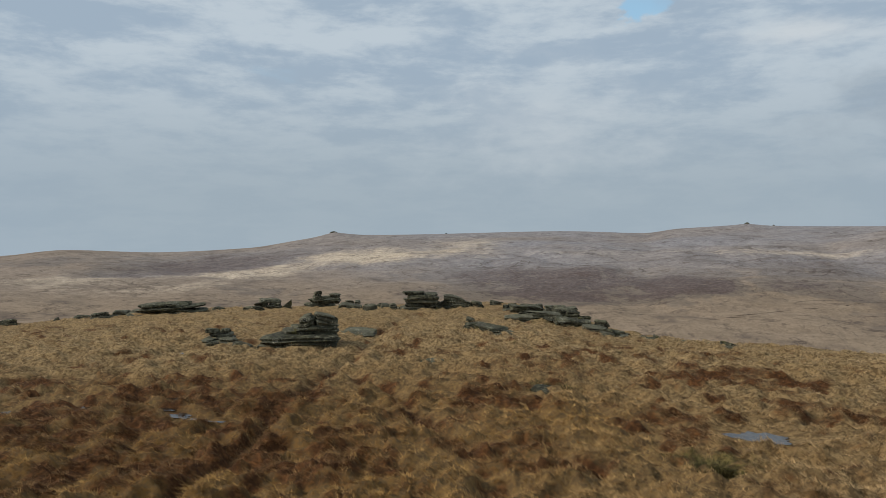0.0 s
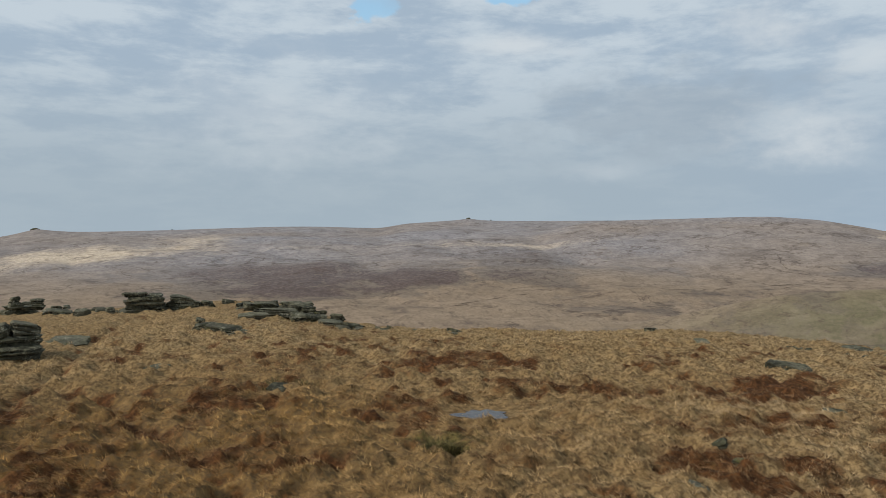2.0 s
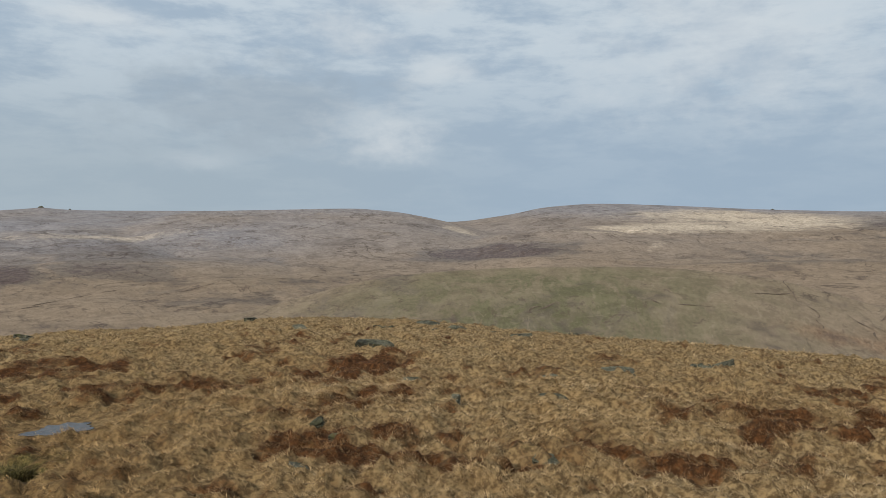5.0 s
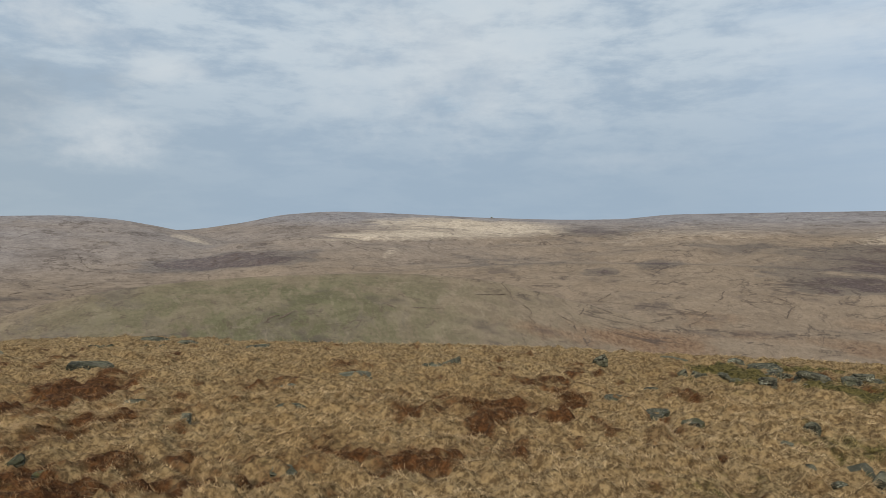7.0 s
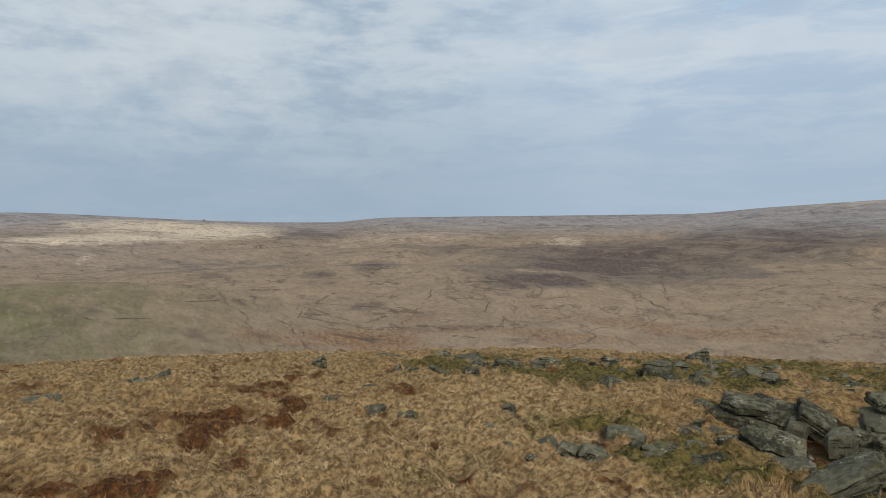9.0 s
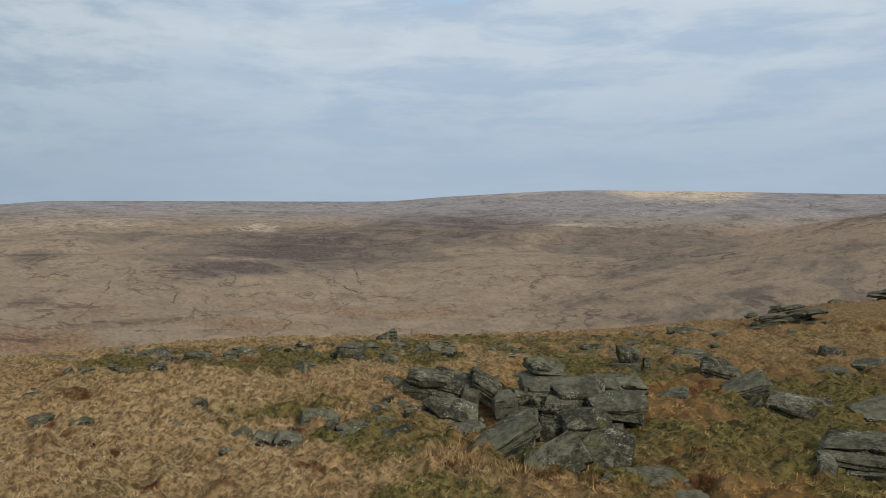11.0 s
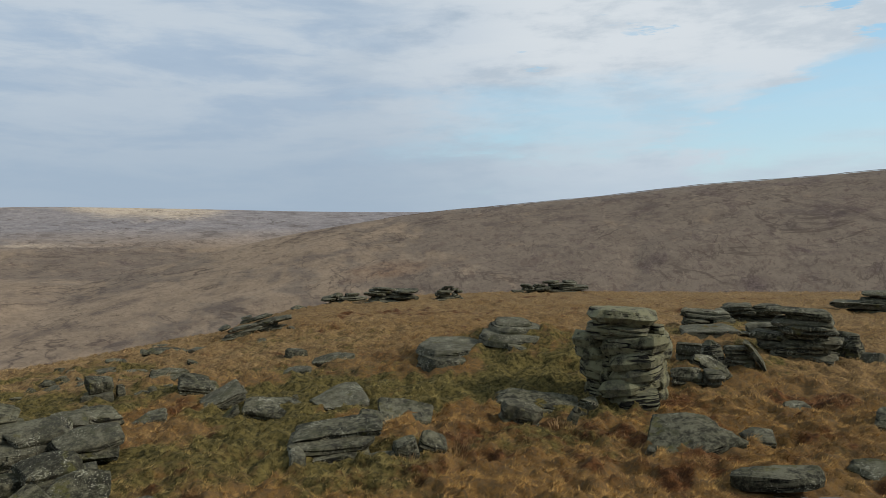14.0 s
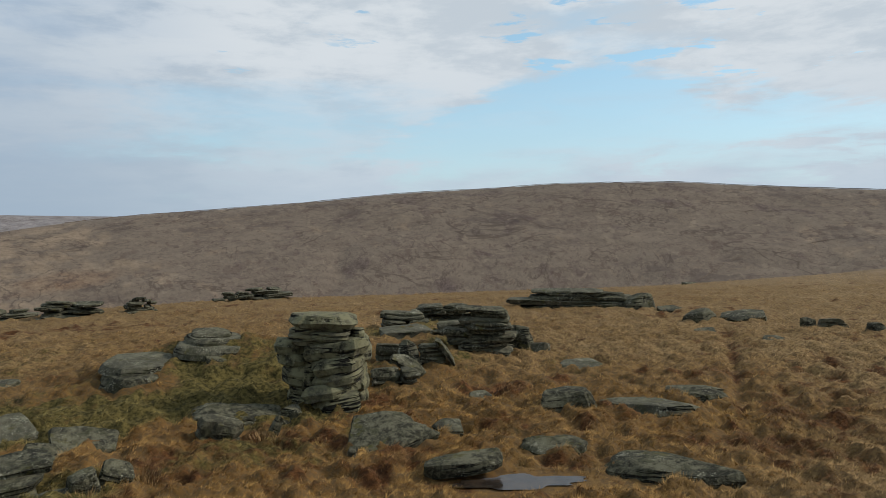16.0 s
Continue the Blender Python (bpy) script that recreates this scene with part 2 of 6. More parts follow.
def land(x, y):
    """Height of the ground."""
    x, y = np.asarray(x, float), np.asarray(y, float)
    r = np.hypot(x, y) + 1e-9
    bearing = np.degrees(np.arctan2(x, y)) % 360
    z = summit(x, y, r, bearing)
    near = np.clip((r - 4) / 10, 0, 1)
    z = z + near * (fractal(x / 9, y / 9, 3, 3) - 0.5) * 0.35 * np.clip(1.6 - r / 60, 0.2, 1)
    for mx, my, mh, mr in MOUNDS:
        z = z + mh * np.exp(-((x - mx) ** 2 + (y - my) ** 2) / mr ** 2)
    # the moor beyond
    roll = fractal(x / 520, y / 520, 11, 5)
    fine = fractal(x / 90, y / 90, 23, 4)
    # little side valleys worn into the slopes
    worn = 1 - np.abs(2 * fractal(x / 310 + 0.5 * roll, y / 310, 29, 3) - 1)
    relief = (roll - 0.5) * 44 + (fine - 0.5) * 7 - 10 * worn ** 5
    base = ridge(r, bearing, SKYLINE, 640, 3000, -135, None, relief, 0.03, 1.1)
    flank = ridge(r, bearing, FLANK, 500, 1280, -130, -14.0, relief * 0.45, 0.10, 0.95)
    spur = ridge(r, bearing, SPUR, 520, 900, -132, -14.0, relief * 0.25, 0.16, 0.8)
    bench = ridge(r, bearing, BENCH, 620, 1300, -132, -9.0, relief * 0.5, 0.05, 0.9)
    pale = ridge(r, bearing, PALE_HILL, 1000, 1750, -135, -9.0, relief * 0.3, 0.08, 0.8)
    dome = ridge(r, bearing, DOME, 1250, 2300, -130, -7.0, relief * 0.5, 0.10, 1.1)
    # summits on the skyline
    for top, lift, spread in ((-8.7, 28.0, 80.0), (23.1, 13.0, 75.0)):
        px, py = 2960 * np.sin(np.radians(top)), 2960 * np.cos(np.radians(top))
        base = base + lift * np.exp(-np.hypot(x - px, y - py) / spread)
    far = smax(smax(smax(smax(smax(base, flank, 6), spur, 4), bench, 5), pale, 5), dome, 4)
    return smax(z, far, 3.0)


# ---- plant cover ----
# dark wet sedge, plus painted shade under the slab heap: x, y, reach across the line of sight, reach along it, strength
SEDGE_NORTH = ((-10.8, 19.6, 2.1, 2.6, 0.9), (-6.5, 16.7, 2.6, 2.0, 0.9), (-7.0, 24.0, 2.0, 1.7, 0.8), (-14.3, 24.8, 1.7, 1.7, 0.5), (-8.9, 24.6, 1.7, 1.1, 0.6),
               (-13.3, 30.2, 1.9, 1.6, 0.4), (-4.4, 20.2, 0.9, 2.9, 0.6), (-1.0, 20.6, 0.8, 1.0, 0.8), (-2.0, 17.7, 0.8, 1.6, 0.5), (1.2, 20.2, 0.7, 1.0, 0.45),
               (5.6, 31.1, 1.1, 1.8, 0.7), (6.7, 20.0, 1.1, 1.6, 0.9), (8.6, 25.8, 0.8, 2.2, 0.8), (11.8, 27.0, 1.5, 1.7, 0.8), (11.9, 21.5, 1.4, 1.3, 0.9), (9.2, 34.5, 1.5, 2.1, 0.4),
               (-3.2, 17.9, 1.2, 2.1, 0.6), (-23.1, 42.5, 1.4, 3.8, 0.5), (1.6, 17.3, 1.0, 1.5, 0.4))
SEDGE_NORTH_EAST = ((11.6, 27.7, 1.3, 1.6, 0.8), (5.6, 31.4, 1.4, 1.7, 0.7), (1.9, 22.7, 1.0, 1.3, 0.7), (6.1, 19.5, 1.3, 1.2, 0.9), (11.4, 21.3, 1.6, 1.1, 0.95),
                    (13.7, 20.0, 1.6, 1.0, 0.95), (17.9, 22.1, 1.6, 0.9, 0.7), (19.2, 20.3, 1.2, 0.9, 0.6), (12.9, 33.8, 1.0, 1.8, 0.5), (17.0, 18.2, 1.4, 0.9, 0.6),
                    (16.0, 14.4, 1.1, 1.0, 0.7), (16.7, 12.6, 0.6, 0.8, 0.7), (12.3, 10.9, 1.5, 0.8, 1), (13.5, 9.0, 1.1, 0.6, 0.9), (23.1, 17.2, 1.2, 0.9, 0.6),
                    (21.9, 13.8, 1.1, 0.8, 0.6), (12.7, 14.7, 0.7, 1.1, 0.5), (2.2, 15.9, 1.0, 0.6, 0.6))
SEDGE_EAST = ((19.1, 19.2, 1.7, 1.4, 0.95), (17.0, 18.3, 1.1, 1.4, 0.9), (21.0, 18.4, 1.2, 1.1, 0.8), (14.7, 15.0, 1.2, 0.8, 0.7), (11.8, 12.2, 1.4, 0.8, 1), (12.1, 10.6, 1.1, 0.5, 1),
              (13.5, 10.5, 0.5, 0.5, 0.6), (26.4, 11.8, 1.2, 1.2, 0.7), (25.3, 5.6, 0.3, 3.2, 0.6), (20.3, 5.8, 1.4, 0.7, 0.9), (19.4, 4.4, 0.9, 0.6, 0.8), (22.0, 2.9, 0.6, 0.6, 0.7),
              (25.2, 3.3, 1.1, 1.0, 0.8), (19.5, 2.0, 0.7, 0.5, 0.8), (17.6, 3.3, 0.7, 0.5, 0.7), (15.0, 6.3, 1.1, 0.7, 0.95), (14.9, 4.8, 1.0, 0.6, 0.9), (15.1, 8.0, 0.6, 0.5, 0.6),
              (12.8, 8.5, 1.0, 0.4, 0.7))
SEDGE_AND_GAPS_SOUTH = ((2.5, -21.3, 1.2, 0.8, 0.6), (4.2, -18.4, 1.1, 0.9, 0.7), (-11.6, -25.6, 0.8, 0.8, 0.5), (-12.2, -20.1, 1.5, 1.3, 0.5), (-3.1, -24.2, 0.7, 1.2, 0.7),
               (-10.5, -16.2, 1.1, 1.0, 0.6), (-20.4, -41.0, 0.4, 8.5, 0.5), (-16.0, -25.1, 1.5, 1.8, 0.7), (5.9, -16.2, 1.0, 0.7, 0.7), (2.0, -16.4, 0.9, 0.7, 0.6),
               (-9.4, -17.2, 1.3, 1.1, 0.55), (9.7, -10.8, 0.9, 0.6, 0.7), (9.1, -14.0, 0.7, 0.9, 0.6), (6.5, -14.1, 1.2, 0.6, 0.8), (5.4, -17.0, 0.7, 0.8, 0.8),
               # last row darkens the ground under the slab heap, painted shade of its gaps
               (11.5, -16.6, 0.7, 0.7, 0.5), (17.1, -45.8, 4.2, 2.1, 0.5), (15.3, -11.6, 1.6, 2.2, 1.0))
# trodden lines: from, to, width
TRODDEN = ((-2.9, 43.9, -4.1, 27.8, 0.28), (-4.1, 27.8, -4.9, 21.7, 0.26), (-4.9, 21.7, -5.0, 18.4, 0.26), (-5.0, 18.4, -5.4, 13.0, 0.26), (-4.1, 27.8, -1.6, 24.2, 0.3), (-1.6, 24.2, -0.4, 19.6, 0.3),
           (-0.4, 19.6, 0.9, 16.3, 0.3), (0.9, 16.3, 1.2, 12.0, 0.3), (-18.0, -38.0, -9.0, -18.0, 0.22), (21.0, 0.0, 13.5, -2.5, 0.3))
MOSSY = ((13.0, -6.0, 3.5, 0.8), (11.0, -8.5, 3.0, 0.8), (15.5, -3.0, 2.5, 0.6), (5.9, 16.1, 1.2, 0.8), (17.0, -5.0, 3.0, 0.7), (29.5, -5.0, 4.0, 1.2), (29.0, -10.0, 5.0, 1.2), (27.0, -15.5, 5.5, 1.2), (23.0, -20.0, 5.0, 1.1), (17.2, -6.0, 2.6, 1.1), (16.0, -18.0, 6.0, 0.75), (12.0, -16.0, 3.5, 0.9), (6.5, -22.5, 6.0, 0.9), (17.0, -14.5, 7.0, 1.0), (12.5, -18.5, 6.5, 1.0), (8.5, -14.5, 3.0, 0.8), (2.5, -27.0, 4.0, 0.45),
         (-1.0, -32.0, 5.5, 0.7), (24.0, -16.0, 6.0, 0.7), (20.0, -30.0, 8.0, 0.35), (18.0, -9.5, 3.5, 0.6), (6.5, 46.0, 4.0, 0.35))


def trodden(x, y):
    total = 0.0
    for ax, ay, bx, by, width in TRODDEN:
        ux, uy = bx - ax, by - ay
        s = np.clip(((x - ax) * ux + (y - ay) * uy) / (ux * ux + uy * uy), 0, 1)
        off = np.hypot(x - ax - s * ux, y - ay - s * uy) + (lattice(x / 0.8, y / 0.8, 77) - 0.5) * 0.5
        total = np.maximum(total, np.exp(-(off / width) ** 2))
    return total


def spots(x, y, rows):
    total = 0.0
    for cx, cy, size, power in rows:
        total = np.maximum(total, power * np.exp(-((x - cx) ** 2 + (y - cy) ** 2) / size ** 2 * (0.55 + 0.9 * fractal(x / 1.3, y / 1.3, 71, 2))))
    return total


# far vegetation and painted sunlight, patch by patch: x, y, reach across the line of sight, reach along it, strength
HEATHER_NORTH = ((-708, 2153, 306, 450, 0.95), (-1246, 2167, 160, 229, 0.5), (252, 1468, 176, 291, 1.0), (413, 1311, 132, 204, 1.0), (786, 1555, 185, 158, 0.7),
                 (635, 1181, 103, 94, 0.8), (37, 1293, 116, 123, 0.55), (150, 1594, 223, 223, 0.9), (420, 1208, 109, 81, 1.0), (712, 1384, 168, 175, 0.6),
                 (1028, 1446, 140, 74, 0.45), (242, 1228, 126, 97, 0.8), (1342, 868, 185, 85, 0.9), (592, 833, 87, 38, 0.5))
HEATHER_EAST = ((1404, 932, 180, 48, 0.9), (2381, 196, 131, 222, 0.85), (1468, -22, 62, 186, 1.0), (1859, -222, 160, 76, 0.6), (1403, 282, 110, 164, 0.55),
                (1389, -228, 100, 180, 0.85), (1234, 110, 53, 45, 0.7), (1735, -1049, 288, 450, 0.8), (1668, -719, 115, 99, 0.7), (1182, -633, 75, 83, 0.5),
                (1546, -529, 293, 404, 0.85), (1718, -900, 267, 338, 0.7), (1120, -1150, 240, 330, 0.6), (800, -860, 170, 140, 0.45), (1157, -307, 102, 73, 0.9))
HEATHER_SOUTH = ((508, -850, 118, 106, 0.4), (328, -811, 74, 59, 0.35), (416, -935, 116, 45, 0.3), (370, -889, 122, 87, 0.45), (215, -1012, 160, 113, 0.42),
                 (55, -952, 108, 79, 0.38), (-7, -1156, 163, 59, 0.35), (250, -820, 97, 35, 0.35), (-569, -951, 126, 36, 0.7), (-402, -1016, 62, 22, 0.4))
BRACKEN = ((761, 21, 70, 68, 0.9), (694, 126, 56, 47, 0.6), (783, -122, 62, 37, 0.5), (900, -75, 58, 62, 0.5), (736, 32, 74, 43, 0.7), (837, -370, 170, 55, 0.6),
           (767, -233, 92, 30, 0.6), (395, -843, 79, 60, 0.6), (546, 586, 80, 26, 0.35))
# pale grass, together with pools of sunlight painted as pale patches
PALE_AND_SUNLIT_NORTH = ((-242, 2121, 177, 223, 0.85), (10, 2175, 141, 180, 0.6), (-521, 1801, 198, 164, 0.8), (-825, 1563, 178, 242, 0.45), (-532, 1442, 151, 88, 0.45),
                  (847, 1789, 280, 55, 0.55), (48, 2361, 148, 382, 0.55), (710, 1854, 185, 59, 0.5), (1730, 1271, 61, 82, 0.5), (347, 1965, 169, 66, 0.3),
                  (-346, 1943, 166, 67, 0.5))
PALE_AND_SUNLIT_EAST = ((2433, 630, 338, 312, 0.9), (1942, 723, 174, 103, 0.8), (1614, 601, 12, 137, 0.5), (1687, 848, 120, 39, 0.5), (2070, 667, 199, 142, 0.8),
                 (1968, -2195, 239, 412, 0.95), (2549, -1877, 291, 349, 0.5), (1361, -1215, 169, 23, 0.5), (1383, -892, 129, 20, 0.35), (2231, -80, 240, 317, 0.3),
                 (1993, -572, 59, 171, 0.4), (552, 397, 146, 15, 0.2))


def patches(x, y, rows, grain=210, sway=150, tight=0.8):
    """Soft-edged patches with wandering outlines."""
    wx = x + sway * (fractal(x / grain, y / grain, 79, 4, 0.6) - 0.5)
    wy = y + sway * (fractal(x / grain, y / grain, 87, 4, 0.6) - 0.5)
    total = 0.0
    for cx, cy, across, along, power in rows:
        far = math.hypot(cx, cy)
        ux, uy = cx / far, cy / far
        a, c = (wx - cx) * ux + (wy - cy) * uy, (wy - cy) * ux - (wx - cx) * uy
        total = np.maximum(total, power * np.exp(-(((a / along) ** 2 + (c / across) ** 2) * tight) ** 1.6))
    return total


def cover(x, y):
    """Shares of wet sedge, moss, heather, green turf and pale, partly sunlit grass at a place, and how far off the near
    turf ends.
    """
    x, y = np.asarray(x, float), np.asarray(y, float)
    r = np.hypot(x, y) + 1e-9
    b = np.degrees(np.arctan2(x, y)) % 360
    away = np.clip((r - 75) / 120, 0, 1)
    rusty = np.exp(-((((b + 180 - 345) % 360) - 180) / 38) ** 2) * 0.14 * np.clip((34 - r) / 14, 0.1, 1) + np.exp(-((((b + 180 - 182) % 360) - 180) / 38) ** 2) * 0.17 * np.clip((33 - r) / 12, 0.1, 1)
    inner = np.clip((r - 4) / 7, 0, 1)
    rusty = rusty * inner
    patch = fractal(x / 5.5, y / 5.5, 41, 4) * 0.6 + fractal(x / 1.4, y / 1.4, 47, 2) * 0.4
    broken = fractal(x / 1.1, y / 0.6, 59, 3, 0.7) * 0.5 + fractal(x / 0.6, y / 1.1, 63, 3, 0.7) * 0.5
    sedge = np.zeros_like(r)
    near = r < 75
    sedge[near] = patches(x[near], y[near], SEDGE_NORTH + SEDGE_NORTH_EAST + SEDGE_EAST + SEDGE_AND_GAPS_SOUTH, 1.3, 1.9, 0.42)
    wet = np.clip((0.75 * patch + 0.85 * rusty + 0.60 * sedge + 0.34 * trodden(x, y) + 2.2 * (broken - 0.5) - 0.46) * 1.65, 0, 1) * (1 - away)
    moss = spots(x, y, MOSSY) * np.clip(fractal(x / 2.2, y / 2.2, 53, 3) * 3.2 - 0.95, 0, 1)
    heath = np.clip((fractal(x / 420, y / 420, 61, 5, 0.55) - 0.5) * 4.0, 0, 1) * 0.4
    heath = np.maximum(heath, patches(x, y, HEATHER_NORTH + HEATHER_EAST + HEATHER_SOUTH))
    heath = np.maximum(heath, 0.60 * np.exp(-((b - 188) / 40) ** 4)) * away
    green = np.exp(-((b - 60) / 19) ** 2) * np.exp(-((r - 730) / 190) ** 4) * away
    pale = np.clip(patches(x, y, PALE_AND_SUNLIT_NORTH + PALE_AND_SUNLIT_EAST) * (0.5 + 0.9 * fractal(x / 130, y / 130, 83, 4)), 0, 1) * away
    bracken = patches(x, y, BRACKEN) * away
    amber = np.clip(0.15 + 0.95 * np.exp(-((((b + 180 - 172) % 360) - 180) / 48) ** 4) * np.clip((42 - r) / 18, 0.5, 1) + 0.9 * np.exp(-((((b + 180 - 346) % 360) - 180) / 42) ** 2) * np.clip((34 - r) / 14, 0, 1)
                    + 0.5 * (fractal(x / 4, y / 4, 73, 3) - 0.5), 0, 1)
    amber = 0.45 + (amber - 0.45) * inner
    peat = np.clip((fractal(x / 70, y / 70, 91, 5, 0.62) - 0.60) * 9, 0, 1) * away
    return {"wet": wet, "moss": moss, "heath": heath, "green": green, "pale": pale, "peat": peat, "bracken": bracken, "away": away, "amber": amber}


def attach(mesh, values):
    for name, v in values.items():
        layer = mesh.attributes.new(name, "FLOAT", "POINT")
        layer.data.foreach_set("value", np.ascontiguousarray(v, dtype=np.float32).ravel())


def raw_mesh(name, verts, faces):
    """A mesh from arrays; faces all with the same number of corners."""
    mesh = bpy.data.meshes.new(name)
    n, corners = faces.shape
    mesh.vertices.add(len(verts))
    mesh.vertices.foreach_set("co", np.ascontiguousarray(verts, dtype=np.float32).ravel())
    mesh.loops.add(n * corners)
    mesh.loops.foreach_set("vertex_index", np.ascontiguousarray(faces, dtype=np.int32).ravel())
    mesh.polygons.add(n)
    mesh.polygons.foreach_set("loop_start", np.arange(0, n * corners, corners, dtype=np.int32))
    mesh.update(calc_edges=True)
    mesh.validate()
    return mesh


# ---- materials ----
def material(name):
    m = bpy.data.materials.new(name)
    m.use_nodes = True
    return m, Nodes(m.node_tree)


def finish(k, color, rough, normal=None, **more):
    shader = k.tree.nodes.new("ShaderNodeBsdfPrincipled")
    k.put(shader.inputs["Base Color"], color)
    k.put(shader.inputs["Roughness"], rough)
    k.put(shader.inputs["Specular IOR Level"], more.get("specular", 0.3))
    if normal is not None:
        k.put(shader.inputs["Normal"], normal)
    out = k.tree.nodes.new("ShaderNodeOutputMaterial")
    k.tree.links.new(shader.outputs[0], out.inputs[0])
    return shader


def bump(k, height, strength, distance):
    n = k.tree.nodes.new("ShaderNodeBump")
    k.put(n.inputs["Strength"], strength)
    k.put(n.inputs["Distance"], distance)
    k.put(n.inputs["Height"], height)
    return n.outputs[0]


def position(k):
    return k.tree.nodes.new("ShaderNodeTexCoord").outputs["Object"]


AMBER = rgb(0.180, 0.098, 0.031)
STRAW, RUST, SOIL, MOSS = rgb(0.36, 0.245, 0.118), rgb(0.165, 0.070, 0.024), rgb(0.050, 0.022, 0.009), rgb(0.148, 0.113, 0.036)


def moor_material():
    m, k = material("moor_turf")
    p = position(k)
    fine = k.noise(p, 6.5, 6.0, 0.72)
    tuft = k.noise(p, 0.9, 4.0, 0.6)
    dry = k.mix(k.attribute("amber"), STRAW, AMBER)
    straw = k.mix(k.ramp(fine, 0.41, 0.59), rgb(0.125, 0.077, 0.035), dry)
    rust = k.mix(k.ramp(fine, 0.4, 0.7), SOIL, RUST)
    near = k.mix(k.ramp(k.math("ADD", k.attribute("wet"), k.math("MULTIPLY", k.math("ADD", k.math("SUBTRACT", tuft, 0.5), k.math("SUBTRACT", fine, 0.5)), 0.6)), 0.15, 0.9), straw, rust)
    turf = k.mix(k.ramp(fine, 0.38, 0.62), rgb(0.038, 0.032, 0.011), MOSS)
    near = k.mix(k.ramp(k.math("ADD", k.attribute("moss"), k.math("MULTIPLY", k.math("SUBTRACT", k.noise(p, 1.9, 6.0, 0.7), 0.5), 1.8)), 0.15, 0.65), near, turf)
    # far vegetation: drainage and wear draw it out down the slopes
    split = k.add("ShaderNodeSeparateXYZ", Vector=p)
    round_about = k.math("MULTIPLY", k.math("ARCTAN2", split.outputs[0], split.outputs[1]), 1100.0)
    outward = k.vec("LENGTH", p)
    lean = k.math("ADD", round_about, k.math("MULTIPLY", outward, 0.12))
    slope = k.add("ShaderNodeCombineXYZ", X=lean, Y=k.math("MULTIPLY", outward, 0.55), Z=0.0).outputs[0]
    tone = k.noise(p, 0.026, 7.0, 0.62, 0.8)
    grain = k.noise(slope, 0.17, 6.0, 0.75)
    patch = k.noise(slope, 0.020, 8.0, 0.66, 0.6)
    mixed = k.math("ADD", k.math("MULTIPLY", tone, 0.5), k.math("MULTIPLY", grain, 0.5))
    grass = k.mix(k.ramp(mixed, 0.40, 0.60), rgb(0.212, 0.154, 0.104), rgb(0.285, 0.209, 0.142))
    heath = k.mix(k.ramp(mixed, 0.42, 0.58), rgb(0.154, 0.117, 0.087), rgb(0.190, 0.146, 0.108))
    mask = k.math("ADD", k.attribute("heath"), k.math("MULTIPLY", k.math("SUBTRACT", patch, 0.5), 1.25))
    far = k.mix(k.ramp(mask, 0.26, 0.50), grass, heath)
    far = k.mix(k.ramp(mask, 0.62, 0.86, 0.0, 0.9), far, k.mix(k.ramp(grain, 0.4, 0.6), rgb(0.066, 0.046, 0.042), rgb(0.135, 0.096, 0.082)))
    # distance haze painted into the far upland as a grey-mauve tone
    haze_tone = k.mix(k.ramp(mixed, 0.42, 0.58), rgb(0.205, 0.187, 0.188), rgb(0.295, 0.270, 0.264))
    far = k.mix(k.math("MULTIPLY", k.attribute("far_haze"), k.ramp(mask, 0.6, 0.95, 0.85, 0.5)), far, haze_tone)
    far = k.mix(k.math("MULTIPLY", k.attribute("green"), k.ramp(patch, 0.44, 0.58, 0.95, 0.5)), far, k.mix(k.ramp(mixed, 0.42, 0.58), rgb(0.104, 0.096, 0.048), rgb(0.146, 0.132, 0.070)))
    red = k.mix(k.ramp(grain, 0.4, 0.6), rgb(0.150, 0.082, 0.044), rgb(0.270, 0.165, 0.095))
    far = k.mix(k.ramp(k.math("ADD", k.attribute("bracken"), k.math("MULTIPLY", k.math("SUBTRACT", patch, 0.5), 1.0)), 0.2, 0.9, 0.0, 0.85), far, red)
    # pale grass and painted sunlight on the far slopes
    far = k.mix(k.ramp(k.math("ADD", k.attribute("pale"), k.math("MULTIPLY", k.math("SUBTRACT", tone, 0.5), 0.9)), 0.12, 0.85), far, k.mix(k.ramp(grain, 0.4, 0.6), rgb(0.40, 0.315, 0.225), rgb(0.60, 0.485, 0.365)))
    # peat cuts and little streams: thin winding dark lines, with pale grass beside them
    for where, scale, width, share in ((p, 0.0034, 0.012, 0.6), (slope, 0.009, 0.016, 0.55), (slope, 0.024, 0.022, 0.36), (slope, 0.06, 0.04, 0.25)):
        wander = k.noise(where, scale, 6.0, 0.58, 0.5)
        line = k.ramp(k.math("ABSOLUTE", k.math("SUBTRACT", wander, 0.5)), 0.0, width, share, 0.0)
        here = k.ramp(k.noise(where, scale * 1.7, 2.0), 0.46, 0.56)
        far = k.mix(k.math("MULTIPLY", k.math("MULTIPLY", line, here), k.ramp(k.attribute("green"), 0.1, 0.7, 1.0, 0.15)), far, rgb(0.060, 0.042, 0.033))
    drift = k.add("ShaderNodeCombineXYZ", X=k.math("SUBTRACT", round_about, k.math("MULTIPLY", outward, 1.3)), Y=k.math("MULTIPLY", outward, 0.15), Z=0.0).outputs[0]
    gather = k.math("MULTIPLY", k.math("SUBTRACT", k.noise(drift, 0.016, 4.0, 0.6), 0.5), 0.35)
    for where, scale, lo, share in ((slope, 0.07, 0.61, 0.45), (slope, 0.022, 0.63, 0.35), (p, 0.05, 0.615, 0.4)):
        clump = k.noise(where, scale, 8.0, 0.7, 0.6)
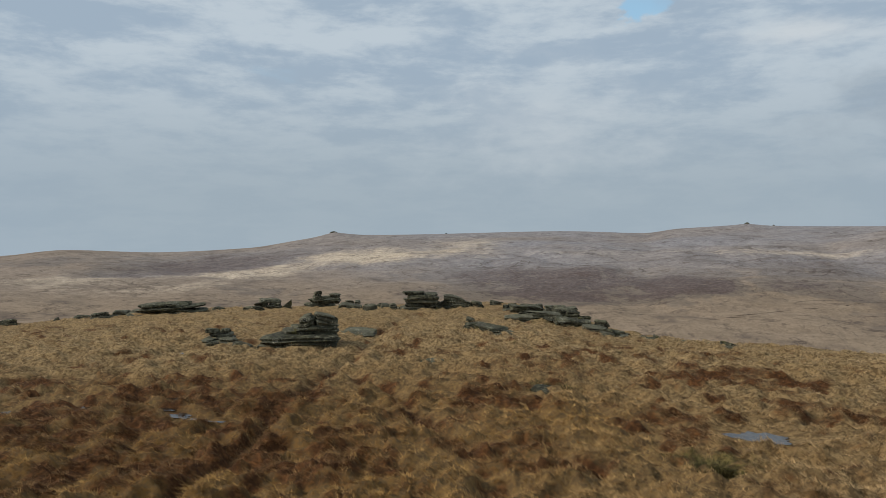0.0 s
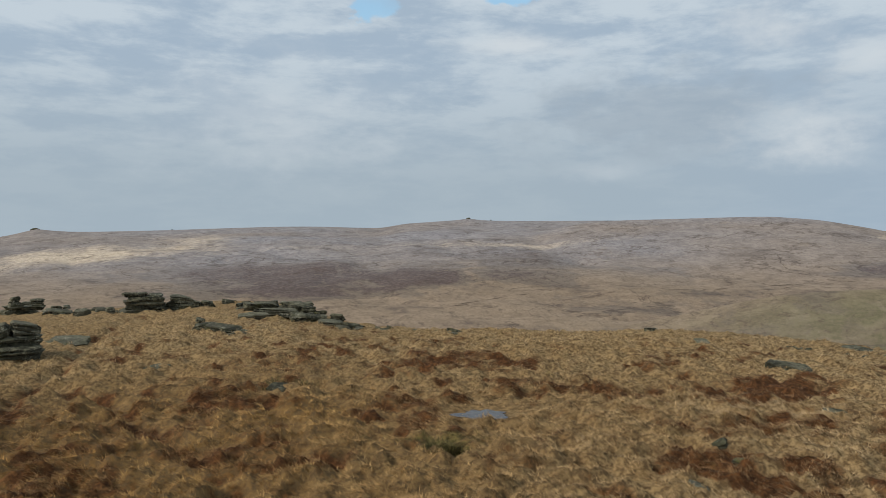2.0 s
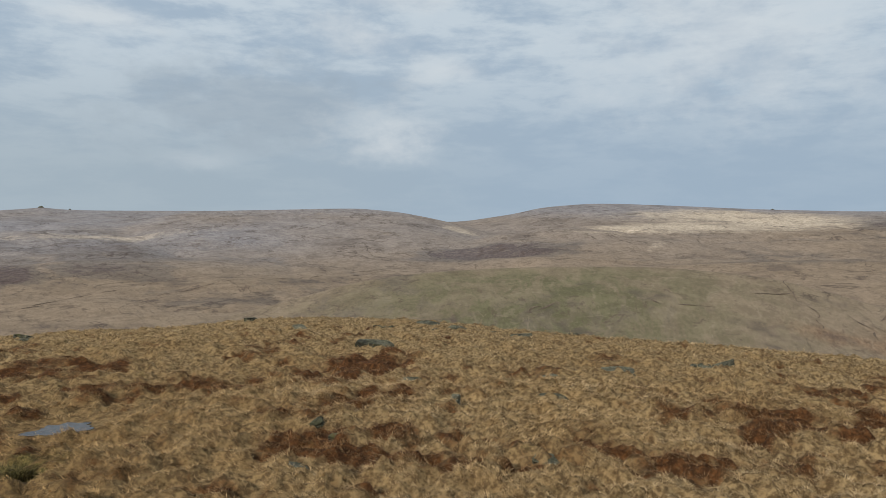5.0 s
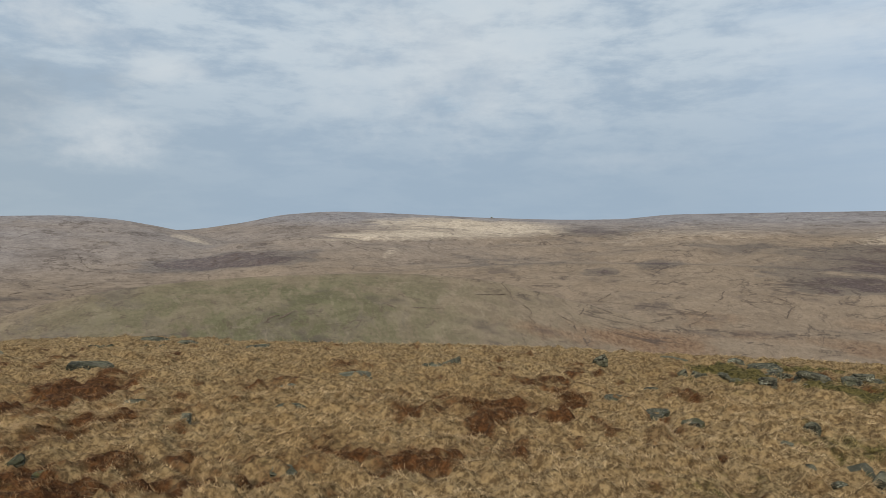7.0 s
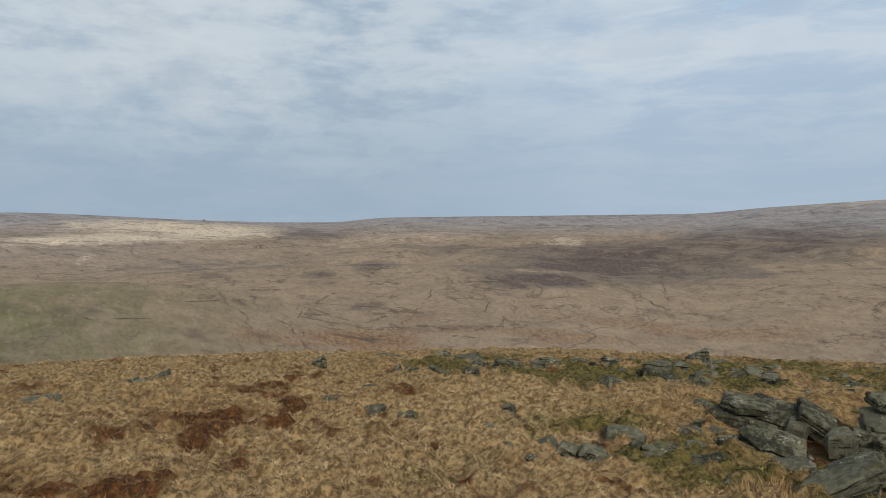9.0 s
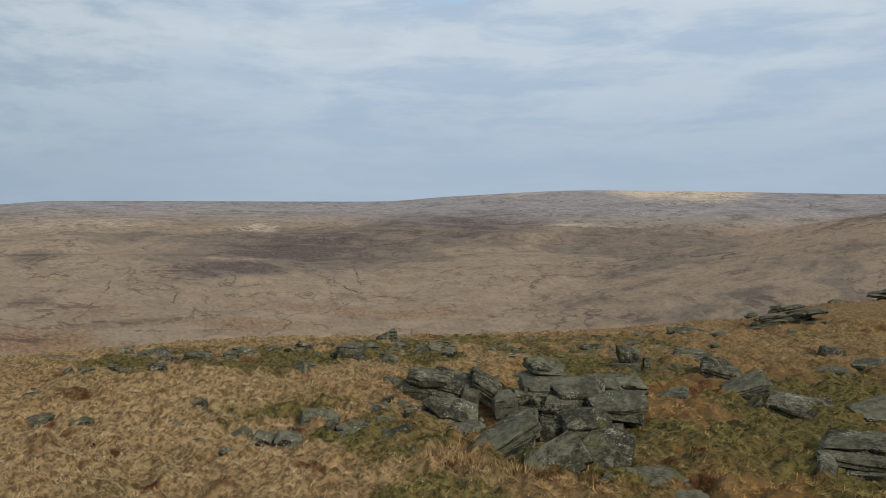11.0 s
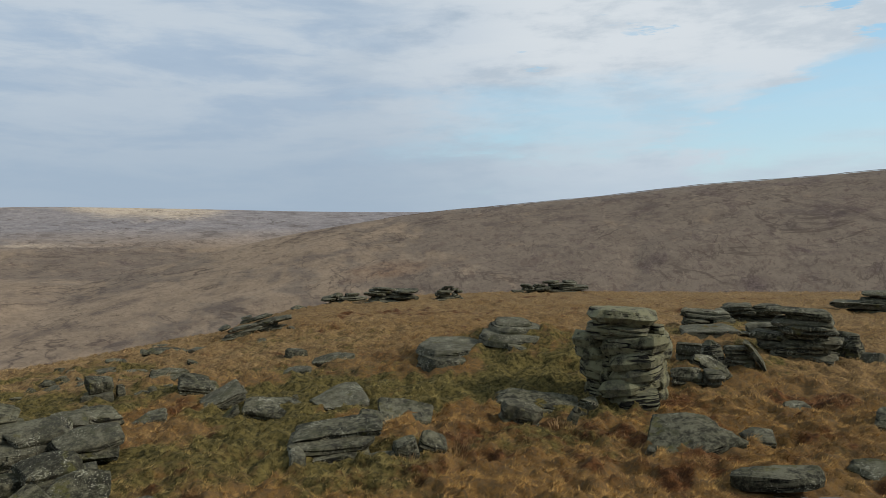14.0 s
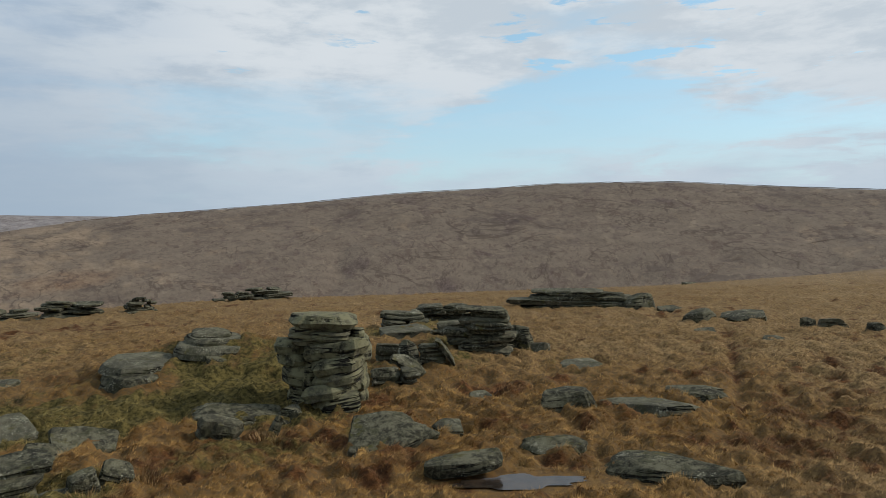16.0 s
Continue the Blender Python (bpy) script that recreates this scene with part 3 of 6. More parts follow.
        spread = k.math("ADD", clump, k.math("MULTIPLY", k.math("MINIMUM", k.attribute("heath"), 0.5), k.math("ADD", 0.10, gather)))
        far = k.mix(k.ramp(spread, lo + 0.012, lo + 0.05, 0.0, share), far, rgb(0.090, 0.058, 0.046))
        far = k.mix(k.ramp(clump, 0.40, 0.34, 0.0, 0.25), far, rgb(0.34, 0.265, 0.185))
    far = k.mix(k.math("MULTIPLY", k.math("MULTIPLY", k.attribute("peat"), 0.55), k.ramp(tone, 0.42, 0.54)), far, rgb(0.07, 0.052, 0.045))
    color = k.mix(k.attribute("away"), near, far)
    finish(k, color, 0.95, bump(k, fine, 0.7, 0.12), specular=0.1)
    return m


def grass_material():
    m, k = material("dead_grass")
    chance = k.tree.nodes.new("ShaderNodeNewGeometry").outputs["Random Per Island"]
    p = position(k)
    fine = k.noise(p, 3.2, 6.0, 0.65)
    chance = k.math("ADD", k.math("MULTIPLY", chance, 0.20), k.ramp(fine, 0.41, 0.59, 0.06, 0.68))
    straw = k.mix(chance, rgb(0.255, 0.170, 0.084), rgb(0.60, 0.440, 0.248))
    straw = k.mix(k.attribute("amber"), straw, k.mix(chance, rgb(0.105, 0.048, 0.013), rgb(0.60, 0.345, 0.105)))
    rust = k.mix(chance, rgb(0.066, 0.033, 0.014), rgb(0.29, 0.160, 0.066))
    moss = k.mix(chance, rgb(0.098, 0.077, 0.023), rgb(0.36, 0.272, 0.092))
    color = k.mix(k.ramp(k.math("ADD", k.attribute("wet"), k.math("MULTIPLY", k.math("SUBTRACT", fine, 0.5), 1.1)), 0.15, 0.95, 0.0, 0.92), straw, rust)
    color = k.mix(k.ramp(k.attribute("moss"), 0.15, 0.6), color, moss)
    finish(k, color, 0.8, specular=0.15)
    return m


def granite_material(name, film=0.0):
    m, k = material(name)
    p = position(k)
    chance = k.tree.nodes.new("ShaderNodeObjectInfo").outputs["Random"]
    shift = k.vec("ADD", p, k.tree.nodes.new("ShaderNodeObjectInfo").outputs["Location"])
    broad = k.noise(shift, 0.9, 5.0, 0.6)
    mottle = k.noise(shift, 6.0, 7.0, 0.74)
    grain = k.noise(shift, 26.0, 4.0, 0.7)
    bed = k.tree.nodes.new("ShaderNodeMapping")
    k.put(bed.inputs["Vector"], shift)
    bed.inputs["Scale"].default_value = (0.34, 0.34, 3.4)
    seams = k.noise(bed.outputs[0], 1.25, 4.0, 0.5, 0.25)
    base = k.mix(k.ramp(k.math("ADD", k.math("MULTIPLY", broad, 0.40), k.math("MULTIPLY", mottle, 0.60)), 0.43, 0.58), rgb(0.018, 0.018, 0.013), rgb(0.138, 0.134, 0.100))
    base = k.mix(k.ramp(chance, 0.35, 1.0, 0.0, 0.4), base, rgb(0.150, 0.147, 0.122))
    crack = k.ramp(k.math("ABSOLUTE", k.math("SUBTRACT", seams, 0.5)), 0.016, 0.046, 1.0, 0.0)
    face = k.tree.nodes.new("ShaderNodeSeparateXYZ")
    k.put(face.inputs[0], k.tree.nodes.new("ShaderNodeTexCoord").outputs["Normal"])
    crack = k.math("MULTIPLY", crack, k.math("MULTIPLY", k.ramp(broad, 0.45, 0.54), k.ramp(k.math("ABSOLUTE", face.outputs[2]), 0.62, 0.85, 1.0, 0.0)))
    base = k.mix(crack, base, rgb(0.010, 0.010, 0.009))
    base = k.mix(k.ramp(grain, 0.52, 0.70, 0.0, 0.45), base, rgb(0.18, 0.176, 0.14))
    base = k.mix(k.ramp(grain, 0.46, 0.32, 0.0, 0.5), base, rgb(0.030, 0.030, 0.024))
    # crust lichen in pale spots, dark algae, moss in the damp hollows
    lichen = k.math("ADD", k.math("MULTIPLY", k.noise(shift, 22.0, 4.0, 0.65), 0.62), k.math("MULTIPLY", k.noise(shift, 1.6, 3.0), 0.38))
    base = k.mix(k.ramp(lichen, 0.585, 0.61, 0.0, 0.9), base, rgb(0.36, 0.36, 0.31))
    algae = k.noise(shift, 2.3, 5.0, 0.65)
    base = k.mix(k.ramp(algae, 0.50, 0.66, 0.0, 0.6), base, rgb(0.046, 0.048, 0.026))
    moss = k.noise(shift, 1.3, 6.0, 0.7)
    base = k.mix(k.ramp(moss, 0.60, 0.66, 0.0, 0.7), base, rgb(0.085, 0.080, 0.026))
    if film:
        base = k.mix(k.ramp(k.noise(shift, 3.1, 5.0, 0.65), 0.36, 0.60, 0.0, film), base, rgb(0.205, 0.205, 0.135))
        base = k.mix(crack, base, rgb(0.010, 0.010, 0.009))
    base = k.vec("MULTIPLY", base, (1.04, 0.98, 0.84))
    tall = k.math("SUBTRACT", k.math("MULTIPLY", seams, 0.45), crack)
    tall = k.math("ADD", tall, k.math("ADD", k.math("MULTIPLY", grain, 0.35), k.math("MULTIPLY", mottle, 0.5)))
    finish(k, base, 0.92, bump(k, tall, 0.9, 0.08), specular=0.14)
    return m


def water_material():
    m, k = material("bog_water")
    ripple = k.noise(position(k), 6.0, 3.0, 0.5)
    finish(k, k.mix(k.ramp(k.noise(position(k), 2.5, 4.0), 0.45, 0.6), rgb(0.022, 0.016, 0.012), rgb(0.05, 0.035, 0.024)), k.ramp(ripple, 0.4, 0.65, 0.05, 0.25), bump(k, ripple, 0.2, 0.015), specular=0.36)
    return m


TURF, GRASS, WATER = moor_material(), grass_material(), water_material()
GRANITE, LICHENED = granite_material("weathered_granite"), granite_material("lichened_granite", 0.8)


# ---- ground ----
# bog pools: x, y, width, depth, turn, seed
POOLS = ((8.45, 18.8, 2.1, 1.5, -24, 1), (-9.5, 22.1, 0.9, 0.35, -10, 2), (-8.6, 21.8, 1.1, 0.5, -25, 3), (-7.8, 21.1, 1.2, 0.6, -45, 4), (-7.1, 20.6, 1.2, 0.7, -10, 9), (-6.3, 20.6, 0.9, 0.3, 5, 10),
         (-8.9, 23.1, 0.6, 0.4, 20, 11), (-11.0, 21.9, 0.6, 0.8, 20, 6), (-6.1, 22.4, 0.9, 0.4, 30, 8), (-13.3, 21.4, 0.7, 0.8, 20, 12), (-2.5, -15.5, 3.6, 1.3, 176, 5), (-12.0, 32.2, 0.6, 0.9, 20, 13),
         (-11.5, 33.1, 0.9, 0.5, 20, 14), (-8.9, 32.3, 0.8, 0.5, 20, 7))


def off_oval(x, y, cx, cy, wide, deep, turn):
    """How far places lie from the middle of an oval; 1 at its rim."""
    c, s = math.cos(radians(turn)), math.sin(radians(turn))
    return np.hypot(((x - cx) * c + (y - cy) * s) / (wide / 2), ((y - cy) * c - (x - cx) * s) / (deep / 2))


def lumps(x, y):
    """Where tussocks stand close, from 0 to 1."""
    return fractal(x / 0.5 + 0.6 * lattice(x / 1.5, y / 1.5, 7), y / 0.5, 131, 4, 0.62)


def hummocks(x, y):
    """Height of the tussocky sward over the bare ground; none among the heaped slabs."""
    r = np.hypot(x, y)
    lump = lumps(x, y)
    swell = fractal(x / 1.7, y / 1.7, 137, 2)
    tall = (np.clip(lump - 0.27, 0, 1) * 0.80 + (swell - 0.5) * 0.18) * np.clip(1.4 - r / 120, 0, 1) * np.clip(0.3 + r / 13, 0, 1)
    bare = np.exp(-(((x - 15.3) / 3.2) ** 2 + ((y + 11.6) / 2.2) ** 2) ** 2)
    tall = tall * (1 - bare) - 0.14 * bare
    worn = trodden(x, y)
    tall = tall * (1 - 0.7 * worn) - 0.10 * worn * (r < 60)
    for px, py, pw, pd, turn, _ in POOLS:
        tall = tall * np.clip(off_oval(x, y, px, py, pw, pd, turn) - 1.0, 0.05, 1)
    return tall


def ground_sheet():
    seen = np.arange(-36, 220, 0.36)
    unseen = np.arange(220, 324, 1.2)
    bearings = np.radians(np.concatenate([seen, unseen]))
    radii = np.concatenate([[0.0], np.linspace(0.15, 9.85, 84), np.geomspace(10, 42, 215), np.geomspace(42.5, 80, 60), np.geomspace(82, 4900, 280)])
    b, r = np.meshgrid(bearings, radii)
    x, y = r * np.sin(b), r * np.cos(b)
    z = land(x, y) + np.where(r < 130, hummocks(x, y), 0.0)
    nr, nb = x.shape
    verts = np.stack([x, y, z], -1).reshape(-1, 3)
    i, j = np.meshgrid(np.arange(nr - 1), np.arange(nb), indexing="ij")
    j2 = (j + 1) % nb
    faces = np.stack([i * nb + j, i * nb + j2, (i + 1) * nb + j2, (i + 1) * nb + j], -1).reshape(-1, 4)[:, ::-1]
    mesh = raw_mesh("ground", verts, faces)
    plants = cover(verts[:, 0], verts[:, 1])
    # share of painted haze: grows with height and distance, most to the north
    plants["far_haze"] = np.clip((verts[:, 2] + 30) / 55, 0, 1) * np.clip((np.hypot(verts[:, 0], verts[:, 1]) - 1200) / 700, 0, 1)
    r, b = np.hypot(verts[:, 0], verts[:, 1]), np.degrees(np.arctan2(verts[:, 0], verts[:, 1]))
    plants["far_haze"] = np.maximum(plants["far_haze"], 0.85 * np.exp(-((b - 18) / 44) ** 2) * np.clip((r - 1250) / 600, 0, 1) * (0.55 + 1.1 * fractal(verts[:, 0] / 260, verts[:, 1] / 260, 171, 4)))
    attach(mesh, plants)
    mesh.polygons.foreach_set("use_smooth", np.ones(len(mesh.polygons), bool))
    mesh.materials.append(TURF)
    tagged(new("ground", mesh), "rolling open moorland with bleached grass, rusty sedge and heather", "moor", kind="structure")


ground_sheet()


# ---- rocks ----
def height_at(x, y):
    return float(land(np.array([x]), np.array([y]))[0])


LYING = []


def sward_at(x, y, reach):
    """Height of the ground with its tussocks, over a footprint."""
    a = np.arange(12) / 12 * 2 * np.pi
    px, py = x + reach * np.cos(a), y + reach * np.sin(a)
    return height_at(x, y) + max(0.0, float(np.mean(hummocks(px, py))))


def block_corners(rng, corners, skew):
    """Corners of an irregular block in the square from -1 to 1."""
    if corners <= 4:
        pts = np.array([[-1, -1], [1, -1], [1, 1], [-1, 1]], float)
        return pts * rng.uniform(1 - skew, 1.0, (4, 2)) + rng.uniform(-0.5, 0.5, (4, 2)) * skew
    a = (np.arange(corners) + rng.uniform(-0.28, 0.28, corners)) / corners * 2 * np.pi + rng.uniform(0, 6.3)
    box = 1 / np.maximum(np.abs(np.cos(a)), np.abs(np.sin(a)))
    reach = np.minimum(box, 1.25) * rng.uniform(0.86, 1.0, corners)
    return np.stack([np.cos(a) * reach, np.sin(a) * reach], -1)


def walked(pts, w, d, step, chamfer):
    """Points along a closed outline, every step metres or so, with cut corners."""
    pts = pts * np.array([w / 2, d / 2])
    out = []
    n = len(pts)
    for i in range(n):
        p, q = pts[i], pts[(i + 1) % n]
        e = q - p
        length = np.linalg.norm(e)
        c = min(chamfer, 0.25 * length) / max(length, 1e-6)
        k = max(2, int(length / step))
        for s in np.linspace(c, 1 - c, k):
            out.append(p + e * s)
    return np.array(out)


def stone_mesh(w, d, h, seed, corners=4, beds=1, wear=0.03, ledge=0.05, rough=0.03, taper=0.0, dome=0.03, soft=0.0, joints=2, wedge=0.10, bulge=0.008, skew=0.34, under=0.01, cuts=9):
    """A weathered block w by d by h on z = 0: angular outline, beds split by recessed seams, chipped rims, uneven faces."""
    rng = np.random.default_rng(seed)
    half = 0.5 * min(w, d)
    step = float(np.clip((w + d) * 2 / 44, 0.07, 0.35))
    base = block_corners(rng, corners, skew)
    slope = rng.uniform(-wedge, wedge, 2)
    pts = walked(base, w, d, step, 0.03 + 0.3 * half * soft)
    for _ in range(int(soft * 8)):
        pts = 0.5 * pts + 0.25 * (np.roll(pts, 1, 0) + np.roll(pts, -1, 0))
    count = len(pts)
    for _ in range(joints):
        at = int(rng.integers(count))
        pts[at] *= 1 - min(0.16, 0.10 / half)
    size = min(half * 2, 1.2)
    thick = rng.uniform(0.5, 1.5, beds)
    thick = thick / thick.sum() * h
    off = rng.uniform(-50, 50, 3)
    rings, z = [], 0.0
    along = np.cumsum(np.linalg.norm(np.roll(pts, -1, 0) - pts, axis=1))
    def wander(key, reach):
        return lattice(along / reach + seed % 83, along * 0 + key * 5.1, 9)

    waves = [0 * along] + [0.55 * min(thick[n], thick[n + 1]) * (wander(n, 1.3) - 0.5) * 2 for n in range(beds - 1)] + [0 * along]
    for i, t in enumerate(thick):
        grow = 1 + rng.uniform(-ledge, ledge * 0.3)
        shift = rng.uniform(-ledge, ledge, 2) * size * 0.5
        groove = min(0.24, 0.9 * t, 0.3 * half) * np.clip(2.2 * wander(i + 20, 0.8) - 0.55, 0.04, 1.2)
        above = min(0.24, 0.9 * t, 0.3 * half) * np.clip(2.2 * wander(i + 21, 0.8) - 0.55, 0.04, 1.2)
        foot = under * np.clip(1.9 * wander(40, 0.7) - 0.25, 0.1, 1.3)
        rim = min(wear, 0.4 * t, 0.5 * half)
        chip = rim * (0.4 + 1.8 * lattice(along / 0.22 + seed % 97, along * 0 + i * 7.7, 5) ** 2)
        wave = 0.5 * ledge * size * (lattice(along / 0.6 + seed % 89, along * 0 + i * 3.3, 6) - 0.5)
        steps = ((0.0, groove if i else foot), (0.08 if under < 0.15 else 0.30, 0.35 * rim if i or under < 0.15 else 0.22 * under), (0.5, -bulge), (0.92, 0.25 * rim),
                 (1.0, chip if i == beds - 1 else chip + 0.5 * above))
        for level, inset in steps:
            reach = grow * (1 - (inset + wave) / half) * (1 - taper * (z + level * t) / h)
            rings.append((z + level * t + (1 - level) * waves[i] + level * waves[i + 1], reach, shift))
        z += t
    last = rings[-1]
    rings.append((h * (1 + dome * 0.4), last[1] * 0.80, last[2]))
    rings.append((h * (1 + dome * 0.8), last[1] * 0.48, last[2]))
    rings.append((h * (1 + dome), last[1] * 0.16, last[2]))
    points = []
    for level, reach, shift in rings:
        reach = np.broadcast_to(reach, (count,))
        for (ox, oy), k, tall in zip(pts, reach, np.broadcast_to(level, (count,))):
            p = Vector((ox * k + shift[0], oy * k + shift[1], tall * (1 + slope[0] * ox * k / (0.5 * w) + slope[1] * oy * k / (0.5 * d))))
            q = Vector((p.x + off[0], p.y + off[1], p.z * 1.8 + off[2]))
            n1, n2, n3 = noise.noise_vector(q * 1.1), noise.noise_vector(q * 4.0), noise.noise_vector(q * 11.0)
            p += (Vector((n1.x, n1.y, n1.z * 0.6)) * 1.3 + Vector((n2.x, n2.y, n2.z * 0.5)) * 0.45 + Vector((n3.x, n3.y, n3.z * 0.6)) * 0.28) * rough * size
            points.append(p)
    # flat broken faces along the joints
    half_box = np.array([w / 2, d / 2, h / 2])
    unit = (np.array(points) - (0, 0, h / 2)) / half_box
    for _ in range(int(round(cuts * (1 - 0.6 * soft)))):
        a = rng.uniform(0, 2 * np.pi)
        n = np.array([math.cos(a), math.sin(a), rng.uniform(-0.15, 1.1) ** 1])
        n /= np.linalg.norm(n)
        along_n = unit @ n
        over = along_n - (along_n.max() - rng.uniform(0.05, 0.30))
        unit = unit - np.clip(over, 0, None)[:, None] * n
    bm = bmesh.new()
    made = [bm.verts.new(p) for p in unit * half_box + (0, 0, h / 2)]
    nr = len(rings)
    for i in range(nr - 1):
        for j in range(count):
            a, b = i * count + j, i * count + (j + 1) % count
            bm.faces.new((made[a], made[b], made[b + count], made[a + count]))
    bm.faces.new(made[(nr - 1) * count:])
    bm.faces.new(list(reversed(made[:count])))
    mesh = bpy.data.meshes.new("stone")
    bm.to_mesh(mesh)
    bm.free()
    mesh.polygons.foreach_set("use_smooth", np.ones(len(mesh.polygons), bool))
    mesh.set_sharp_from_angle(angle=radians(20))
    mesh.materials.append(GRANITE)
    return mesh


def part(name, mesh, parent, m, label=""):
    ob = new(name, mesh)
    ob.parent = parent
    ob.matrix_basis = m
    return tagged(ob, label)


def base_of(name, x, y, turn, label, category, group="", sink=0.0):
    ob = new(name)
    ob.empty_display_size = 0.2
    ob.matrix_basis = pose(x, y, height_at(x, y) - sink, 0, 0, turn)
    return tagged(ob, label, category, group)


def outcrop(x, y, w, d, h, turn, layers, seed, style="", lift=0.0, ry=None):
    """A tor of bedded granite: courses of flat slabs with open seams."""
    rng = np.random.default_rng(seed)
    what = {"oval": "low rounded grey granite outcrop with split beds, set in turf", "block": "square-cut grey granite outcrop split into level beds"}.get(style, "dark bedded granite tor of thin stacked slabs")
    thing = base_of("granite_outcrop", x, y, turn, what, "rock outcrop", "granite outcrops", 0.14 - lift)
    tilt = rng.uniform(-5, 5) if ry is None else ry
    if style in ("block", "oval"):
        tilt *= 0.5
    thick = rng.uniform(0.6, 1.4, layers)
    thick = thick / thick.sum() * (h + 0.14)
    shrink = {"block": 0.06, "oval": 0.30}.get(style, 0.30)
    drift = rng.uniform(-0.5, 0.5)
    z = 0.0
    for i in range(layers):
        u = (i + 0.5) / layers
        spread = 1.04 - shrink * u ** 1.5 * rng.uniform(0.3, 1.6) - (rng.uniform(0.0, 0.22) if style not in ("block", "oval") else rng.uniform(0, 0.08))
        count = 1 if style == "oval" or w * spread < 1.3 or rng.random() < 0.35 else 2
        sway = (drift + rng.uniform(-0.3, 0.3)) * (1.03 - spread) * w
        spans = [(sway, w * spread)]
        if count == 2:
            cut, full = rng.uniform(0.3, 0.7), w * spread
            spans = [(sway - full * (1 - cut) / 2, full * cut * 1.03), (sway + full * cut / 2, full * (1 - cut) * 1.03)]
        name = "base_slab" if i == 0 else "top_slab" if i == layers - 1 else "middle_slab"
        for cx, cw in spans:
            t = thick[i]
            mesh = stone_mesh(cw, d * spread * rng.uniform(0.85, 1.08), t * 1.03, int(rng.integers(1 << 30)), corners=4 if style == "block" or rng.random() < 0.5 else 6 if style != "oval" else 9,
                              beds=1 if style == "oval" else max(1, min(3, int(t / 0.14))), wear=0.06 if style != "oval" else 0.12, ledge=0.15 if style != "oval" else 0.04, rough=0.04, dome=0.30 if style == "oval" and i == layers - 1 else 0.03,
                              soft=0.7 if style == "oval" else 0.14, bulge=0.03, joints=0 if style == "oval" else 2, skew=0.14, under=0.09 if i else 0.01, wedge=0.1)
            part(name, mesh, thing, pose(cx, rng.uniform(-0.07, 0.07) * d, z, rng.uniform(-3, 4), tilt + rng.uniform(-3.5, 3.5), rng.uniform(-14, 14)))
        z += thick[i] * 0.96
    return thing


def single(name, x, y, w, d, h, turn, seed, label, category, rx, ry, sink, lift, **shape):
    ob = new(name, stone_mesh(w, d, h, seed, **shape))
    m = pose(0, 0, 0, 0, 0, turn) @ pose(0, 0, 0, rx, ry, 0)
    low = min((m @ v.co).z for v in ob.data.vertices)
    LYING.append((x, y, w, d, turn))
    floor = sward_at(x, y, 0.3 * max(w, d)) if h < 0.5 else height_at(x, y)
    ob.matrix_basis = pose(x, y, floor - sink - low + lift) @ m
    return tagged(ob, label, category, name.replace("_", " ") + "s")


def boulder(x, y, w, d, h, turn, seed, style="", lift=0.0, rx=None, ry=None, beds=None, corners=None):
    rng = np.random.default_rng(seed)
    label = {"round": "smooth rounded grey granite boulder", "cube": "squarish grey granite boulder sitting on turf"}.get(style, "grey lichened granite boulder lying in grass")
    shape = {"round": dict(corners=7, wear=0.16, rough=0.04, soft=0.8, taper=0.22, dome=0.12, joints=0, ledge=0.02),
             "cube": dict(corners=4, wear=0.04, rough=0.035, taper=0.10, dome=0.02)}.get(
        style, dict(corners=int(rng.integers(4, 6)), wear=0.035, rough=0.045, taper=rng.uniform(0.04, 0.25), dome=0.04, soft=0.0, wedge=0.4))
    if corners:
        shape["corners"] = int(corners)
    shape["beds"] = int(beds) if beds else (1 if style == "round" or rng.random() < 0.5 else 2)
    return single("boulder", x, y, w, d, h + 0.1, turn + (0 if rx or ry else rng.uniform(-30, 30)), seed, label, "boulder", rng.uniform(-8, 8) if rx is None else rx,
                  rng.uniform(-9, 9) if ry is None else ry, 0.10, lift, **shape)


def flat_rock(x, y, w, d, h, turn, seed, lift=0.0, rx=None, ry=None, corners=None):
    rng = np.random.default_rng(seed)
    return single("flat_rock", x, y, w, d, h, turn + rng.uniform(-12, 12), seed, "flat grey granite slab bedded in the turf", "rock slab",
                  rng.uniform(0, 6) if rx is None else rx, rng.uniform(-4, 4) if ry is None else ry, 0.58 * h + 0.05 if not lift else 0.06, lift, corners=int(corners or rng.integers(4, 8)), wear=0.04, rough=0.045,
                  dome=0.14, beds=1 + int(rng.random() < 0.4))


def tilted_rock(x, y, w, d, h, turn, seed, lift=0.0, rx=None, ry=None, beds=1, corners=None):
    rng = np.random.default_rng(seed)
    return single("tilted_rock", x, y, w, d, h, turn + rng.uniform(-6, 6), seed, "tilted plate of grey granite propped on rubble", "rock slab",
                  14 + rng.uniform(-4, 8) if rx is None else rx, rng.uniform(-12, 12) if ry is None else ry, 0.08, lift, corners=int(corners or rng.integers(4, 7)),
                  wear=0.03, rough=0.035, dome=0.03, beds=int(beds), wedge=0.4)


